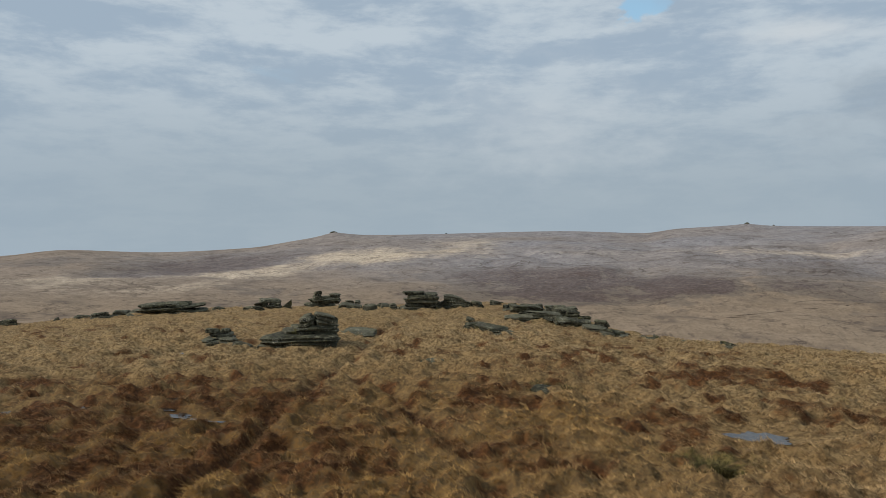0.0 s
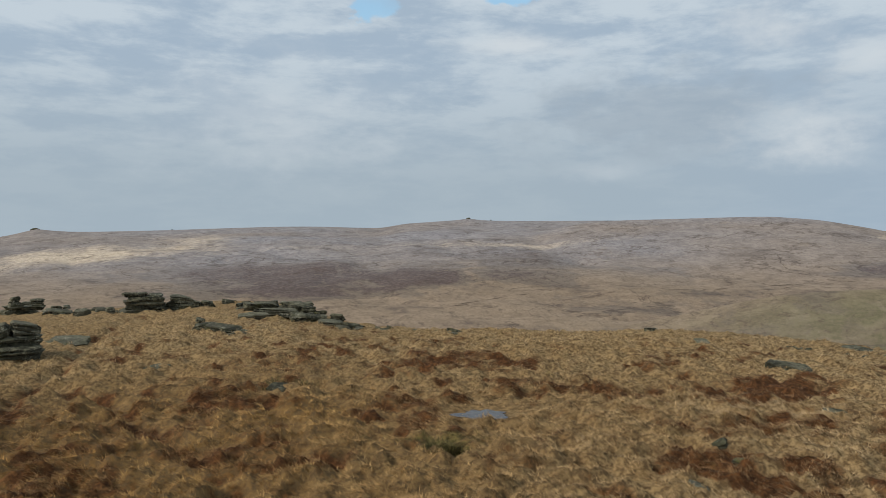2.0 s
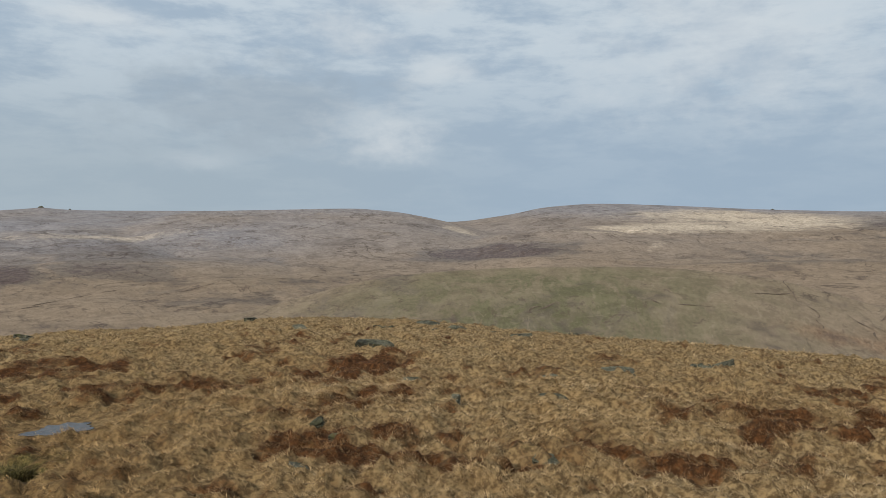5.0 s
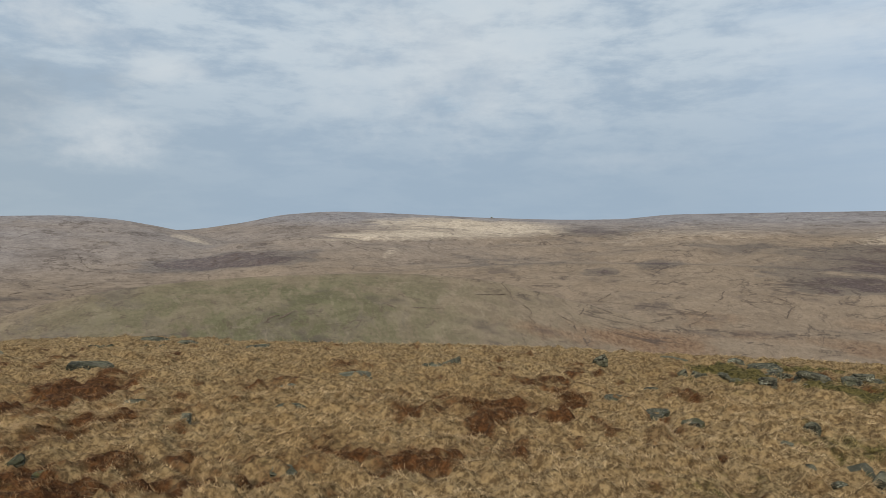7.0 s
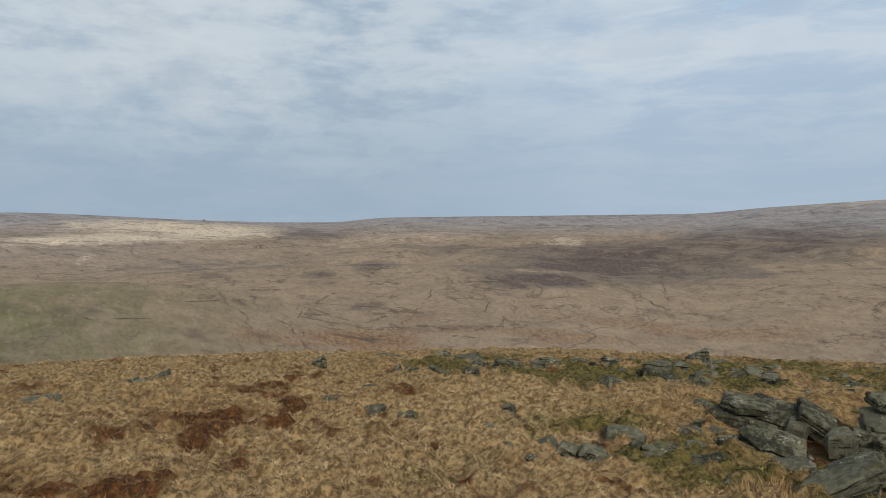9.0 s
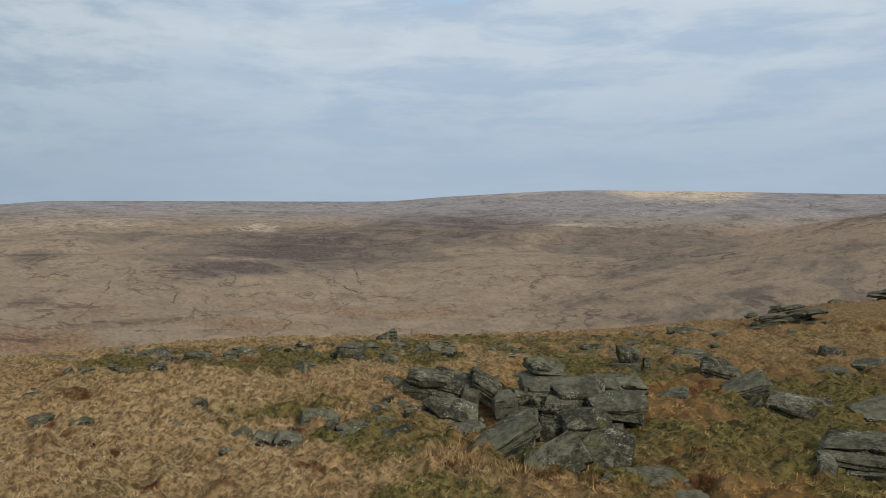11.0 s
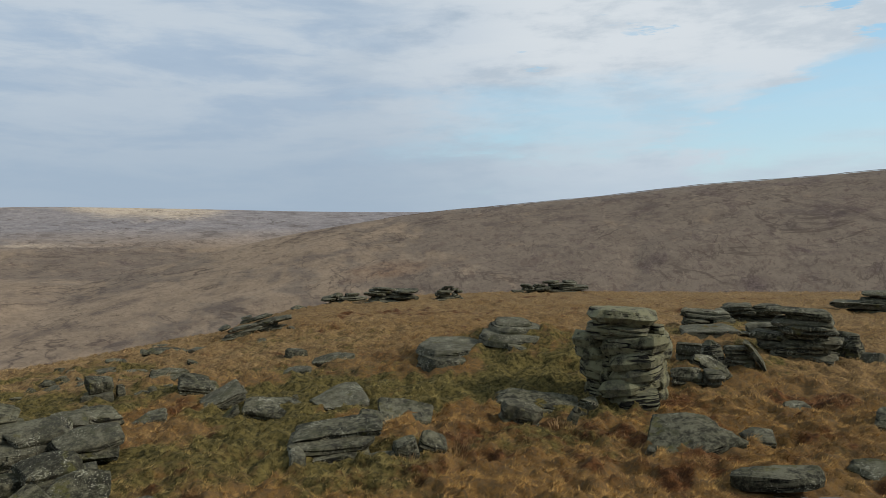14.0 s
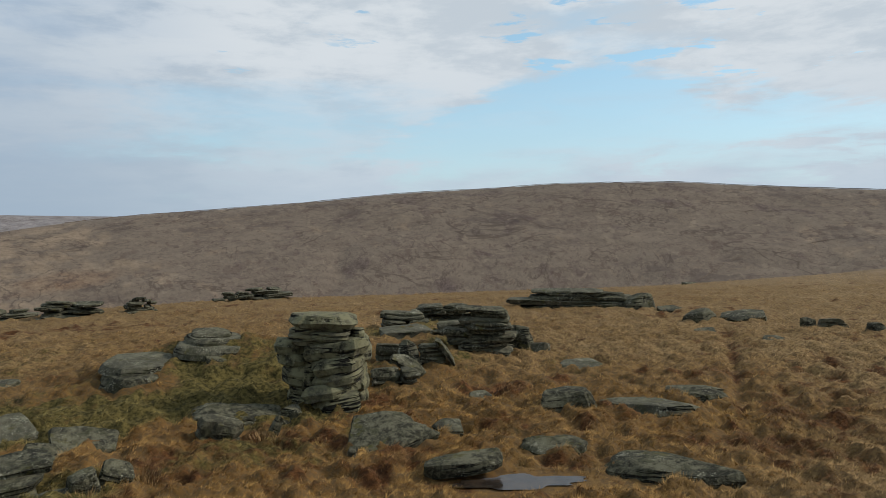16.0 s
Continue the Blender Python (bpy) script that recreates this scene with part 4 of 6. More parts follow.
def slab(x, y, z, w, d, h, turn, pitch, roll, seed, corners=4, beds=1, kind=""):
    """A lone slab of the tumble, its middle z over the ground, dipping by pitch and roll."""
    name, label = {"plate": ("granite_plate", "thin tilted plate of split grey granite"), "block": ("granite_block", "angular grey granite block wedged among slabs"),
                   "dome": ("granite_dome", "low rounded sheet of grey granite set in a grassy mound")}.get(
        kind, ("granite_slab", "thick grey granite slab with lichen spots"))
    if kind in ("", "plate"):
        beds = max(beds, round(h / 0.14))
    mesh = stone_mesh(w * 1.08, d * 1.05, h * 0.95, seed, corners=corners, beds=beds, wear=0.03 if kind == "plate" else 0.045, ledge=0.09, rough=0.032, dome=0.04, wedge=0.03 if kind == "dome" else 0.16, skew=0.22, joints=1, bulge=0.015, under=0.04,
                      soft=0.3 if kind == "dome" else 0.0, taper=0.12 if kind == "dome" else 0.0, cuts=6 if kind in ("", "plate") else 4)
    ob = new(name, mesh)
    ob.matrix_basis = pose(x, y, height_at(x, y) + z, 0, 0, turn) @ pose(0, 0, 0, pitch, roll, 0) @ pose(0, 0, -0.5 * h)
    if z < 0.5:
        LYING.append((x, y, w, d, turn))
    return tagged(ob, label, "rock slab" if kind != "block" else "rock block", name.replace("_", " ") + "s")


def rock_stack(x, y, turn):
    """The tall weathered stack: two columns of bulging beds under a thin plate and a wide cap."""
    rng = np.random.default_rng(7)
    thing = base_of("rock_stack", x, y, turn, "tall weathered granite stack of rounded beds with a wide capstone", "rock stack", "", 0.12)
    # across, back, width, depth, foot, thickness, lean
    beds = ((-0.04, -0.22, 1.84, 1.85, 0.0, 0.72, -5), (0.04, -0.26, 1.9, 1.9, 0.64, 0.42, -9), (0.15, -0.22, 1.84, 1.9, 1.02, 0.44, -9), (0.2, -0.27, 1.78, 1.85, 1.43, 0.42, -8),
            (0.22, -0.2, 1.95, 1.85, 1.82, 0.46, -5), (-0.05, 0.1, 2.3, 1.7, 2.22, 0.24, 0),
            (-0.85, 0.35, 1.3, 1.5, 0.0, 0.98, 6), (-1.12, 0.32, 1.05, 1.5, 0.94, 0.62, 14), (-1.2, 0.28, 1.12, 1.5, 1.54, 0.40, 12), (-1.12, 0.26, 1.3, 1.5, 1.92, 0.42, 6), (-0.6, 0.25, 1.1, 1.4, 0.6, 0.9, 4), (-0.6, 0.2, 1.0, 1.5, 1.45, 0.6, 8),
            (0.86, 0.4, 0.6, 1.3, 0.0, 0.72, -4), (0.92, 0.36, 0.6, 1.3, 0.68, 0.95, -4), (1.0, 0.3, 0.62, 1.2, 1.58, 0.72, -8))
    for cx, cy, w, d, z, t, lean in beds:
        part("bed", stone_mesh(w * 1.07, d * 1.05, t * 1.06, int(rng.integers(1 << 30)), 5, 2 if t > 0.9 else 1, 0.07, 0.04, 0.035, dome=0.02, soft=0.18, bulge=0.05, wedge=0.16, skew=0.18, under=0.10 if z else 0.01, cuts=7), thing,
             pose(cx, cy, z, rng.uniform(-2, 2), lean, rng.uniform(-12, 12)))
    part("plate", stone_mesh(2.3, 1.8, 0.28, 31, 6, 2, 0.05, 0.03, 0.03, soft=0.25, under=0.14, cuts=6), thing, pose(-0.29, 0.05, 2.40, 1, 2, 0), "thin plate under the capstone")
    part("wedge", stone_mesh(0.5, 1.2, 0.26, 77, 5, 1, 0.05, 0.04, 0.05), thing, pose(0.78, 0.05, 2.42, 0, 0, 20))
    part("capstone", stone_mesh(2.5, 1.9, 0.52, 99, 6, 1, 0.14, 0.03, 0.04, dome=0.08, soft=0.3, bulge=0.03, under=0.26, wedge=0.14, cuts=7), thing, pose(-0.25, 0.05, 2.66, 1, 3, 8), "broad flat capstone")
    for piece in thing.children:
        piece.data.materials[0] = LICHENED
    return thing


def bedded_tor(x, y, turn, depth, beds, seed, label, sink=0.1, split=0.13):
    """A tor given bed by bed: across, width, foot, thickness, lean."""
    rng = np.random.default_rng(seed)
    thing = base_of("granite_outcrop", x, y, turn, label, "rock outcrop", "granite outcrops", sink)
    for i, (cx, w, z, t, lean) in enumerate(beds):
        mesh = stone_mesh(w * 1.08, depth * rng.uniform(0.85, 1.05) * min(1.0, 0.4 + 0.6 * w / beds[0][1]), t * 1.1, int(rng.integers(1 << 30)), 4 if w > 0.9 else 5, max(1, int(t / split)), 0.06, 0.12, 0.05,
                          dome=0.03, soft=0.18, bulge=0.03, skew=0.2, under=0.1 if i else 0.01)
        part("base_slab" if i == 0 else "slab", mesh, thing, pose(cx, rng.uniform(-0.05, 0.05) * depth, z, rng.uniform(-2, 3), lean + rng.uniform(-1.5, 1.5), rng.uniform(-8, 8)))
    return thing


# ---- the distance ----
PEAT, pk = material("wet_peat")
finish(pk, pk.mix(pk.ramp(pk.noise(position(pk), 0.2, 5.0), 0.4, 0.6), rgb(0.105, 0.075, 0.054), rgb(0.165, 0.120, 0.086)), 0.95, specular=0.1)


def winding(points, step):
    """A smooth line through plan points."""
    pts = np.array(points, float)
    pts = np.concatenate([[2 * pts[0] - pts[1]], pts, [2 * pts[-1] - pts[-2]]])
    out = []
    for i in range(1, len(pts) - 2):
        a, b, c, d = pts[i - 1:i + 3]
        n = max(3, int(np.linalg.norm(c - b) / step))
        for s in np.arange(n) / n:
            out.append(0.5 * (2 * b + (c - a) * s + (2 * a - 5 * b + 4 * c - d) * s ** 2 + (3 * b - a - 3 * c + d) * s ** 3))
    out.append(pts[-2])
    return np.array(out)


def strip(name, points, width, seed, label, category, tall=0.0):
    """A ragged strip of bare peat on the ground, or an upright bank of it."""
    line = winding(points, 6.0)
    n = len(line)
    s = np.arange(n)
    line = line + (np.stack([lattice(s / 3.0, s * 0, seed), lattice(s / 3.0, s * 0, seed + 1)], -1) - 0.5) * width * 4.0
    way = np.gradient(line, axis=0)
    side = np.stack([-way[:, 1], way[:, 0]], -1) / (np.linalg.norm(way, axis=1, keepdims=True) + 1e-9)
    w = width * np.clip(-0.8 + 2.6 * lattice(s / 1.7, s * 0, seed + 2), 0.0, 2)[:, None] * 0.5
    ends = np.minimum(1, np.minimum(s + 0.3, n - 0.7 - s) / 3)[:, None]
    a, b = line - side * w * ends, line + side * w * ends
    za, zb = land(a[:, 0], a[:, 1]) + 0.45, land(b[:, 0], b[:, 1]) + 0.45
    if tall:
        a, b = line, line + side * 0.8
        za = land(a[:, 0], a[:, 1]) - 0.5
        zb = za + 0.5 + tall * (0.5 + lattice(s / 2.0, s * 0, seed + 3))
    verts = np.concatenate([np.column_stack([a, za]), np.column_stack([b, zb])])
    i = np.arange(n - 1)
    mesh = raw_mesh(name, verts, np.stack([i, i + 1, n + i + 1, n + i], -1))
    mesh.materials.append(PEAT)
    tagged(new(name, mesh), label, category, kind="structure")


STREAMS = (
    ((391, 970), (478, 1007), (558, 1023), (669, 1073)), ((-189, 2289), (-150, 2557), (13, 2682)), ((-600, 1171), (-531, 1250), (-403, 1321)),
    ((318, 963), (403, 964), (492, 957), (636, 958), (801, 959), (972, 967), (1165, 931)), ((436, 1739), (676, 1765), (1060, 1840), (1277, 1738)),
    ((607, 365), (637, 357), (657, 339)), ((625, 506), (640, 483)), ((800, 907), (896, 923), (1054, 934)), ((744, 318), (703, 268), (701, 249), (717, 210)),
    ((609, 361), (645, 350), (658, 331)), ((792, 225), (797, 193), (832, 167)), ((1150, 259), (832, 167), (785, 135), (721, 118)),
    ((789, 104), (781, 75), (701, 62)))
STREAMS += (
    ((1074, -96), (978, -74), (900, -53), (785, -18)), ((1064, 46), (971, 72), (815, 85)), ((1054, -141), (992, -166), (914, -147)),
    ((1379, -577), (992, -428), (923, -398), (849, -338), (794, -286)), ((1130, -334), (1098, -390), (930, -401)), ((930, -401), (889, -438), (837, -456)),
    ((805, 109), (764, 80), (683, 61)), ((1526, -710), (1397, -614), (1225, -513)), ((1666, -699), (1396, -731), (1398, -932), (1343, -1125)),
    ((-463, -982), (-523, -985), (-557, -957), (-611, -939), (-656, -912)), ((-553, -828), (-450, -798), (-378, -775), (-321, -721)))
for i, points in enumerate(STREAMS):
    strip("stream_gully", points, 1.7 if len(points) < 7 else 2.6, 200 + 5 * i, "dark winding peat gully on the open hillside", "gully")
crest = [tuple(bearing_vector(b)[i] * 1276 for i in (0, 1)) for b in range(156, 222, 4)]
strip("peat_bank", crest, 1.0, 300, "dark broken bank along the hill crest", "bank", 0.55)


def distant_tor(bearing, w, h, seed):
    v = bearing_vector(bearing) * 2985
    ob = new("distant_tor", stone_mesh(w, w * 0.6, h, seed, 5, 3, 1.0, 0.1, 0.05, 0.7, wedge=0.2))
    ob.matrix_basis = pose(v.x, v.y, height_at(v.x, v.y) - 0.25 * h, 0, 0, -bearing)
    tagged(ob, "small tor of bare rock on a far hilltop", "tor", "distant tors")


for row in ((-8.7, 44, 9, 1), (0.25, 14, 5, 2), (23.1, 30, 9, 3), (24.9, 12, 5, 4), (77.3, 20, 5, 5)):
    distant_tor(*row)


# ---- standing water ----
def pool(x, y, w, d, turn, seed):
    rng = np.random.default_rng(seed)
    a = np.arange(64) / 64 * 2 * np.pi
    outline = np.clip(0.72 + sum(rng.uniform(-0.3, 0.3) / k ** 0.8 * np.cos(k * a + rng.uniform(0, 6.3)) for k in range(2, 15)), 0.12, 1.15)
    bm = bmesh.new()
    top = [bm.verts.new((math.cos(a) * o * w / 2, math.sin(a) * o * d / 2, 0.0)) for a, o in zip(a, outline)]
    bm.faces.new(top)
    mesh = bpy.data.meshes.new("pool")
    bm.to_mesh(mesh)
    bm.free()
    mesh.materials.append(WATER)
    ob = new("bog_pool", mesh)
    rim = [height_at(x + dx * w / 2, y + dy * d / 2) for dx, dy in ((0, 0), (1, 0), (-1, 0), (0, 1), (0, -1))]
    ob.matrix_basis = pose(x, y, max(rim) + 0.03, 0, 0, turn)
    return tagged(ob, "shallow peaty pool reflecting grey sky", "pool", "bog pools")


for row in POOLS:
    pool(*row)

# ---- the rocks, by place ----
rock_stack(2.14, -22.73, -175.3)
bedded_tor(-6.75, 33.9, 11.5, 2.3, ((0.0, 3.75, 0.0, 0.34, 0), (0.05, 3.85, 0.32, 0.28, -1), (0.12, 3.65, 0.58, 0.26, -2), (0.42, 2.85, 0.82, 0.22, -2), (0.62, 2.25, 1.02, 0.18, 0),
                                     (0.28, 0.9, 1.08, 0.56, -12), (1.08, 1.1, 1.06, 0.62, 13), (-1.75, 0.8, 0.0, 0.3, 4)), 21, "big granite tor of thin level beds under two knobs")
bedded_tor(-1.75, 56.2, 2.0, 2.2, ((0.0, 3.3, 0.0, 0.45, 0), (0.2, 2.9, 0.43, 0.34, 1), (0.05, 2.8, 0.75, 0.34, -1), (0.1, 2.65, 1.07, 0.30, 1), (-0.55, 1.5, 1.35, 0.28, 0), (0.75, 1.1, 1.35, 0.16, 3),
                                    (-1.0, 1.2, 0.0, 0.3, 5)), 22, "tall blocky dark granite tor of stacked level slabs")
bedded_tor(-3.72, -30.23, 172.5, 1.7, ((-0.1, 2.3, 0.0, 0.42, 2), (-0.05, 2.0, 0.40, 0.32, -2), (0.08, 2.15, 0.70, 0.28, 1), (0.1, 1.9, 0.96, 0.28, 3), (0.15, 2.05, 1.22, 0.26, -1), (0.0, 2.2, 1.46, 0.24, 2),
                                     (0.1, 1.9, 1.68, 0.22, 4), (-0.2, 2.3, 1.88, 0.2, 3), (-1.1, 1.2, 0.5, 0.3, 6), (-1.2, 1.3, 0.9, 0.25, 4)), 24, "ledged granite outcrop of many thin weathered beds")
bedded_tor(-13.4, -52.8, 165.5, 3.2, ((0.0, 9.8, 0.0, 0.45, 0), (-0.3, 9.2, 0.43, 0.36, 1), (0.1, 8.2, 0.77, 0.32, 0), (-0.1, 6.6, 1.06, 0.28, 1), (-0.6, 5.2, 1.31, 0.24, 0), (2.6, 2.6, 1.06, 0.3, 3)), 25, "long dark granite tor of thick level beds")
bedded_tor(0.75, 56.6, -1.0, 1.9, ((0.0, 1.8, 0.0, 0.5, 2), (0.05, 1.7, 0.48, 0.36, 4), (0.1, 1.5, 0.82, 0.34, 8)), 23, "rounded dark granite tor of three thick beds")
boulder(-5.89, 57.46, 0.97, 0.78, 0.42, 6, 1)
boulder(-4.85, 57.40, 1.21, 0.97, 0.33, 5, 2)
boulder(-3.87, 55.46, 0.75, 0.60, 0.57, 4, 3)
outcrop(2.51, 58.69, 2.21, 1.37, 0.62, -2, 2, 4)
boulder(4.49, 60.22, 1.27, 1.01, 0.51, -4, 5)
outcrop(6.63, 56.01, 2.59, 1.61, 0.62, -7, 3, 6)
outcrop(7.65, 49.84, 3.48, 2.16, 1.05, -9, 6, 7)
outcrop(9.26, 46.77, 1.40, 0.87, 0.85, -11, 4, 8)
outcrop(9.80, 44.28, 1.26, 0.80, 0.74, -12, 3, 9)
boulder(10.50, 42.71, 1.29, 1.04, 0.25, -14, 10)
outcrop(1.89, 39.42, 1.72, 1.07, 0.55, -3, 2, 11)
outcrop(3.08, 38.16, 1.48, 0.92, 0.36, -5, 2, 12)
outcrop(5.57, 52.89, 2.14, 1.33, 0.64, -6, 3, 13)
outcrop(9.71, 44.27, 1.75, 1.09, 0.86, -12, 3, 14)
outcrop(8.95, 47.01, 1.85, 1.15, 1.06, -11, 4, 15)
boulder(9.91, 42.01, 1.31, 1.05, 0.47, -13, 16, beds=2)
boulder(-31.37, 51.26, 1.51, 1.21, 0.33, 31, 17)
boulder(-28.47, 52.28, 0.55, 0.44, 0.30, 29, 18)
boulder(-27.48, 54.05, 1.53, 1.22, 0.17, 27, 19)
outcrop(-25.35, 52.90, 2.31, 1.43, 0.57, 26, 2, 20)
boulder(12.14, 42.78, 0.75, 0.60, 0.17, -16, 21)
boulder(12.73, 42.23, 0.75, 0.60, 0.19, -17, 22)
flat_rock(14.16, 42.44, 0.94, 1.22, 0.14, -18, 23)
boulder(15.68, 38.98, 1.17, 0.93, 0.24, -22, 24)
flat_rock(-0.44, 29.90, 1.00, 1.31, 0.15, 1, 25)
boulder(24.75, 28.38, 1.11, 0.88, 0.18, -41, 26)
boulder(27.64, 36.27, 0.84, 0.68, 0.16, -37, 27)
flat_rock(22.60, 21.07, 1.86, 1.10, 0.28, -47, 28)
flat_rock(19.02, 10.58, 1.19, 1.25, 0.18, -61, 29)
boulder(16.68, 12.44, 0.43, 0.34, 0.24, -53, 30)
boulder(12.34, 13.57, 0.47, 0.38, 0.08, -42, 31)
flat_rock(11.83, 12.13, 0.73, 0.38, 0.13, -44, 32)
flat_rock(13.82, 7.79, 0.68, 0.89, 0.13, -61, 33)
flat_rock(24.02, 10.61, 1.55, 1.06, 0.23, -66, 34)
flat_rock(9.87, 11.43, 0.46, 0.52, 0.13, -41, 35)
flat_rock(33.47, 26.69, 1.88, 2.19, 0.28, -51, 36)
boulder(32.53, 23.82, 1.02, 0.81, 0.10, -54, 37)
flat_rock(33.19, 21.95, 0.83, 1.08, 0.13, -57, 38)
flat_rock(32.94, 19.90, 1.45, 1.36, 0.22, -59, 39)
flat_rock(18.14, 15.23, 0.80, 0.55, 0.13, -50, 40)
boulder(27.77, 7.90, 1.21, 0.97, 0.27, -74, 41)
flat_rock(27.34, 8.63, 0.89, 0.86, 0.13, -73, 42)
boulder(29.96, 2.25, 0.71, 0.57, 0.33, -86, 43)
flat_rock(21.94, 12.17, 0.85, 0.76, 0.13, -61, 44)
boulder(20.44, -3.83, 0.53, 0.43, 0.18, -101, 45)
boulder(26.88, -3.70, 0.73, 0.59, 0.27, -98, 56)
flat_rock(22.75, 1.18, 0.86, 0.88, 0.13, -87, 57)
flat_rock(21.62, 0.06, 0.91, 1.18, 0.14, -90, 58)
flat_rock(24.70, 0.16, 0.62, 0.81, 0.13, -90, 59)
flat_rock(20.64, -0.91, 0.73, 0.84, 0.13, -93, 60)
flat_rock(34.46, -0.79, 1.73, 1.00, 0.26, -92, 61)
boulder(33.37, -3.27, 0.85, 0.68, 0.12, -96, 62)
flat_rock(31.09, -4.16, 1.56, 1.73, 0.23, -98, 63)
outcrop(29.49, -5.61, 1.51, 0.94, 0.38, -101, 2, 64)
outcrop(29.58, -7.14, 1.91, 1.18, 0.51, -104, 3, 65)
flat_rock(30.94, -8.95, 1.08, 1.14, 0.16, -107, 66)
outcrop(29.66, -10.24, 1.29, 0.80, 0.47, -109, 2, 67)
outcrop(28.18, -11.80, 1.89, 1.17, 0.47, -113, 2, 68)
boulder(30.93, -14.53, 0.95, 0.76, 0.37, -116, 69)
flat_rock(29.95, -14.88, 1.39, 1.58, 0.21, -117, 70)
tilted_rock(26.16, -14.52, 0.93, 0.81, 0.20, -120, 71)
boulder(24.56, -14.24, 0.84, 0.67, 0.28, -121, 72)
outcrop(23.86, -32.97, 2.88, 1.78, 0.89, -145, 7, 80, ry=-15)
outcrop(23.51, -35.34, 3.17, 1.97, 1.13, -147, 8, 81, ry=-12)
boulder(32.42, -53.82, 2.20, 1.76, 0.41, -149, 82)
outcrop(31.59, -61.13, 4.56, 2.83, 1.10, -153, 4, 83)
outcrop(25.15, -57.89, 5.93, 3.50, 1.40, -157, 7, 84)
outcrop(20.18, -58.52, 2.58, 1.60, 1.39, -161, 7, 85)
outcrop(16.78, -73.68, 4.70, 2.92, 1.11, -167, 4, 86)
outcrop(13.42, -75.30, 5.51, 3.42, 1.46, -170, 5, 87)
outcrop(-0.32, -35.98, 2.34, 1.45, 0.89, 179, 3, 93)
boulder(-5.31, -31.35, 1.68, 1.34, 0.93, 170, 94)
boulder(-6.17, -30.96, 1.54, 1.23, 0.40, 168, 95)
flat_rock(-2.62, -23.34, 0.93, 1.21, 0.14, 173, 96)
tilted_rock(-1.32, -16.11, 2.12, 1.00, 0.30, 174, 98, rx=6, ry=-7, corners=6)
flat_rock(-3.77, -17.67, 1.86, 1.25, 0.28, 167, 99)
flat_rock(-7.23, -27.89, 1.83, 2.38, 0.28, 165, 100)
boulder(-17.67, -50.80, 3.11, 2.49, 1.04, 161, 101, style="round")
flat_rock(-19.07, -48.37, 2.23, 2.90, 0.33, 158, 102)
boulder(-17.99, -41.20, 2.10, 1.68, 0.61, 156, 103)
flat_rock(-16.28, -36.52, 1.33, 1.73, 0.20, 156, 104)
flat_rock(-20.81, -41.49, 2.66, 3.29, 0.36, 153, 105)
boulder(-22.43, -37.34, 1.02, 0.82, 0.33, 149, 106)
boulder(-23.78, -37.38, 1.70, 1.36, 0.48, 147, 107)
flat_rock(-18.14, -33.20, 1.26, 1.64, 0.19, 151, 108)
boulder(-24.98, -35.50, 1.20, 0.96, 0.29, 145, 109)
boulder(-5.10, -21.36, 1.77, 1.42, 0.62, 166, 110, beds=1, style="cube")
flat_rock(-7.41, -20.95, 3.81, 1.71, 0.36, 160, 111)
flat_rock(-9.50, -22.44, 2.13, 1.39, 0.32, 156, 112)
flat_rock(-5.87, -15.52, 3.58, 2.03, 0.36, 158, 113)
flat_rock(-37.91, -89.06, 2.41, 3.14, 0.36, 157, 115)
outcrop(0.20, -25.33, 1.67, 1.04, 0.64, 180, 2, 129, style="block")
tilted_rock(-0.34, -26.03, 1.64, 0.95, 0.22, 179, 130, rx=25, ry=28, lift=-0.03)
boulder(-0.41, -27.18, 1.06, 0.84, 0.79, 179, 131, lift=0.11, style="round")
outcrop(-1.26, -27.53, 1.05, 0.80, 0.76, 177, 2, 132, lift=0.08, style="block")
tilted_rock(-1.75, -27.45, 1.41, 1.13, 0.14, 176, 133, rx=10, ry=55, lift=0.00)
outcrop(0.37, -27.87, 1.29, 0.80, 0.64, -180, 2, 134, lift=0.13, style="block")
outcrop(-0.39, -35.44, 2.36, 1.46, 0.88, 179, 3, 135, style="block")
outcrop(-2.44, -37.70, 2.82, 1.75, 0.96, 176, 3, 136, lift=0.42, style="block")
flat_rock(-0.42, -33.08, 2.42, 3.15, 0.36, 179, 137)
outcrop(-2.43, -32.73, 2.19, 1.36, 0.68, 175, 2, 138)
outcrop(-11.29, 35.38, 1.93, 1.20, 0.56, 18, 3, 139, lift=0.25)
outcrop(-10.91, 34.78, 2.32, 1.44, 0.43, 17, 3, 140)
boulder(-9.48, 33.65, 1.18, 0.94, 0.16, 16, 141)
flat_rock(-4.58, 38.08, 2.06, 2.38, 0.31, 7, 142)
outcrop(-21.05, 55.26, 6.53, 3.50, 1.04, 21, 5, 143, style="oval")
outcrop(-24.25, 55.39, 2.88, 1.78, 0.57, 24, 2, 144)
boulder(-18.51, 58.36, 1.34, 1.07, 0.23, 18, 145)
boulder(-14.65, 55.00, 2.00, 1.60, 0.40, 15, 146)
outcrop(-14.33, 58.55, 2.12, 1.32, 0.98, 14, 3, 147, style="block")
boulder(-12.94, 58.56, 0.91, 0.73, 0.65, 12, 148)
outcrop(-10.85, 63.05, 3.47, 2.15, 1.24, 10, 5, 149)
outcrop(-10.76, 61.42, 1.20, 0.80, 0.70, 10, 2, 150, lift=0.91)
outcrop(-9.69, 61.73, 1.73, 1.07, 0.74, 9, 2, 151, lift=0.65)
outcrop(-7.97, 59.74, 2.12, 1.32, 0.83, 8, 4, 152)



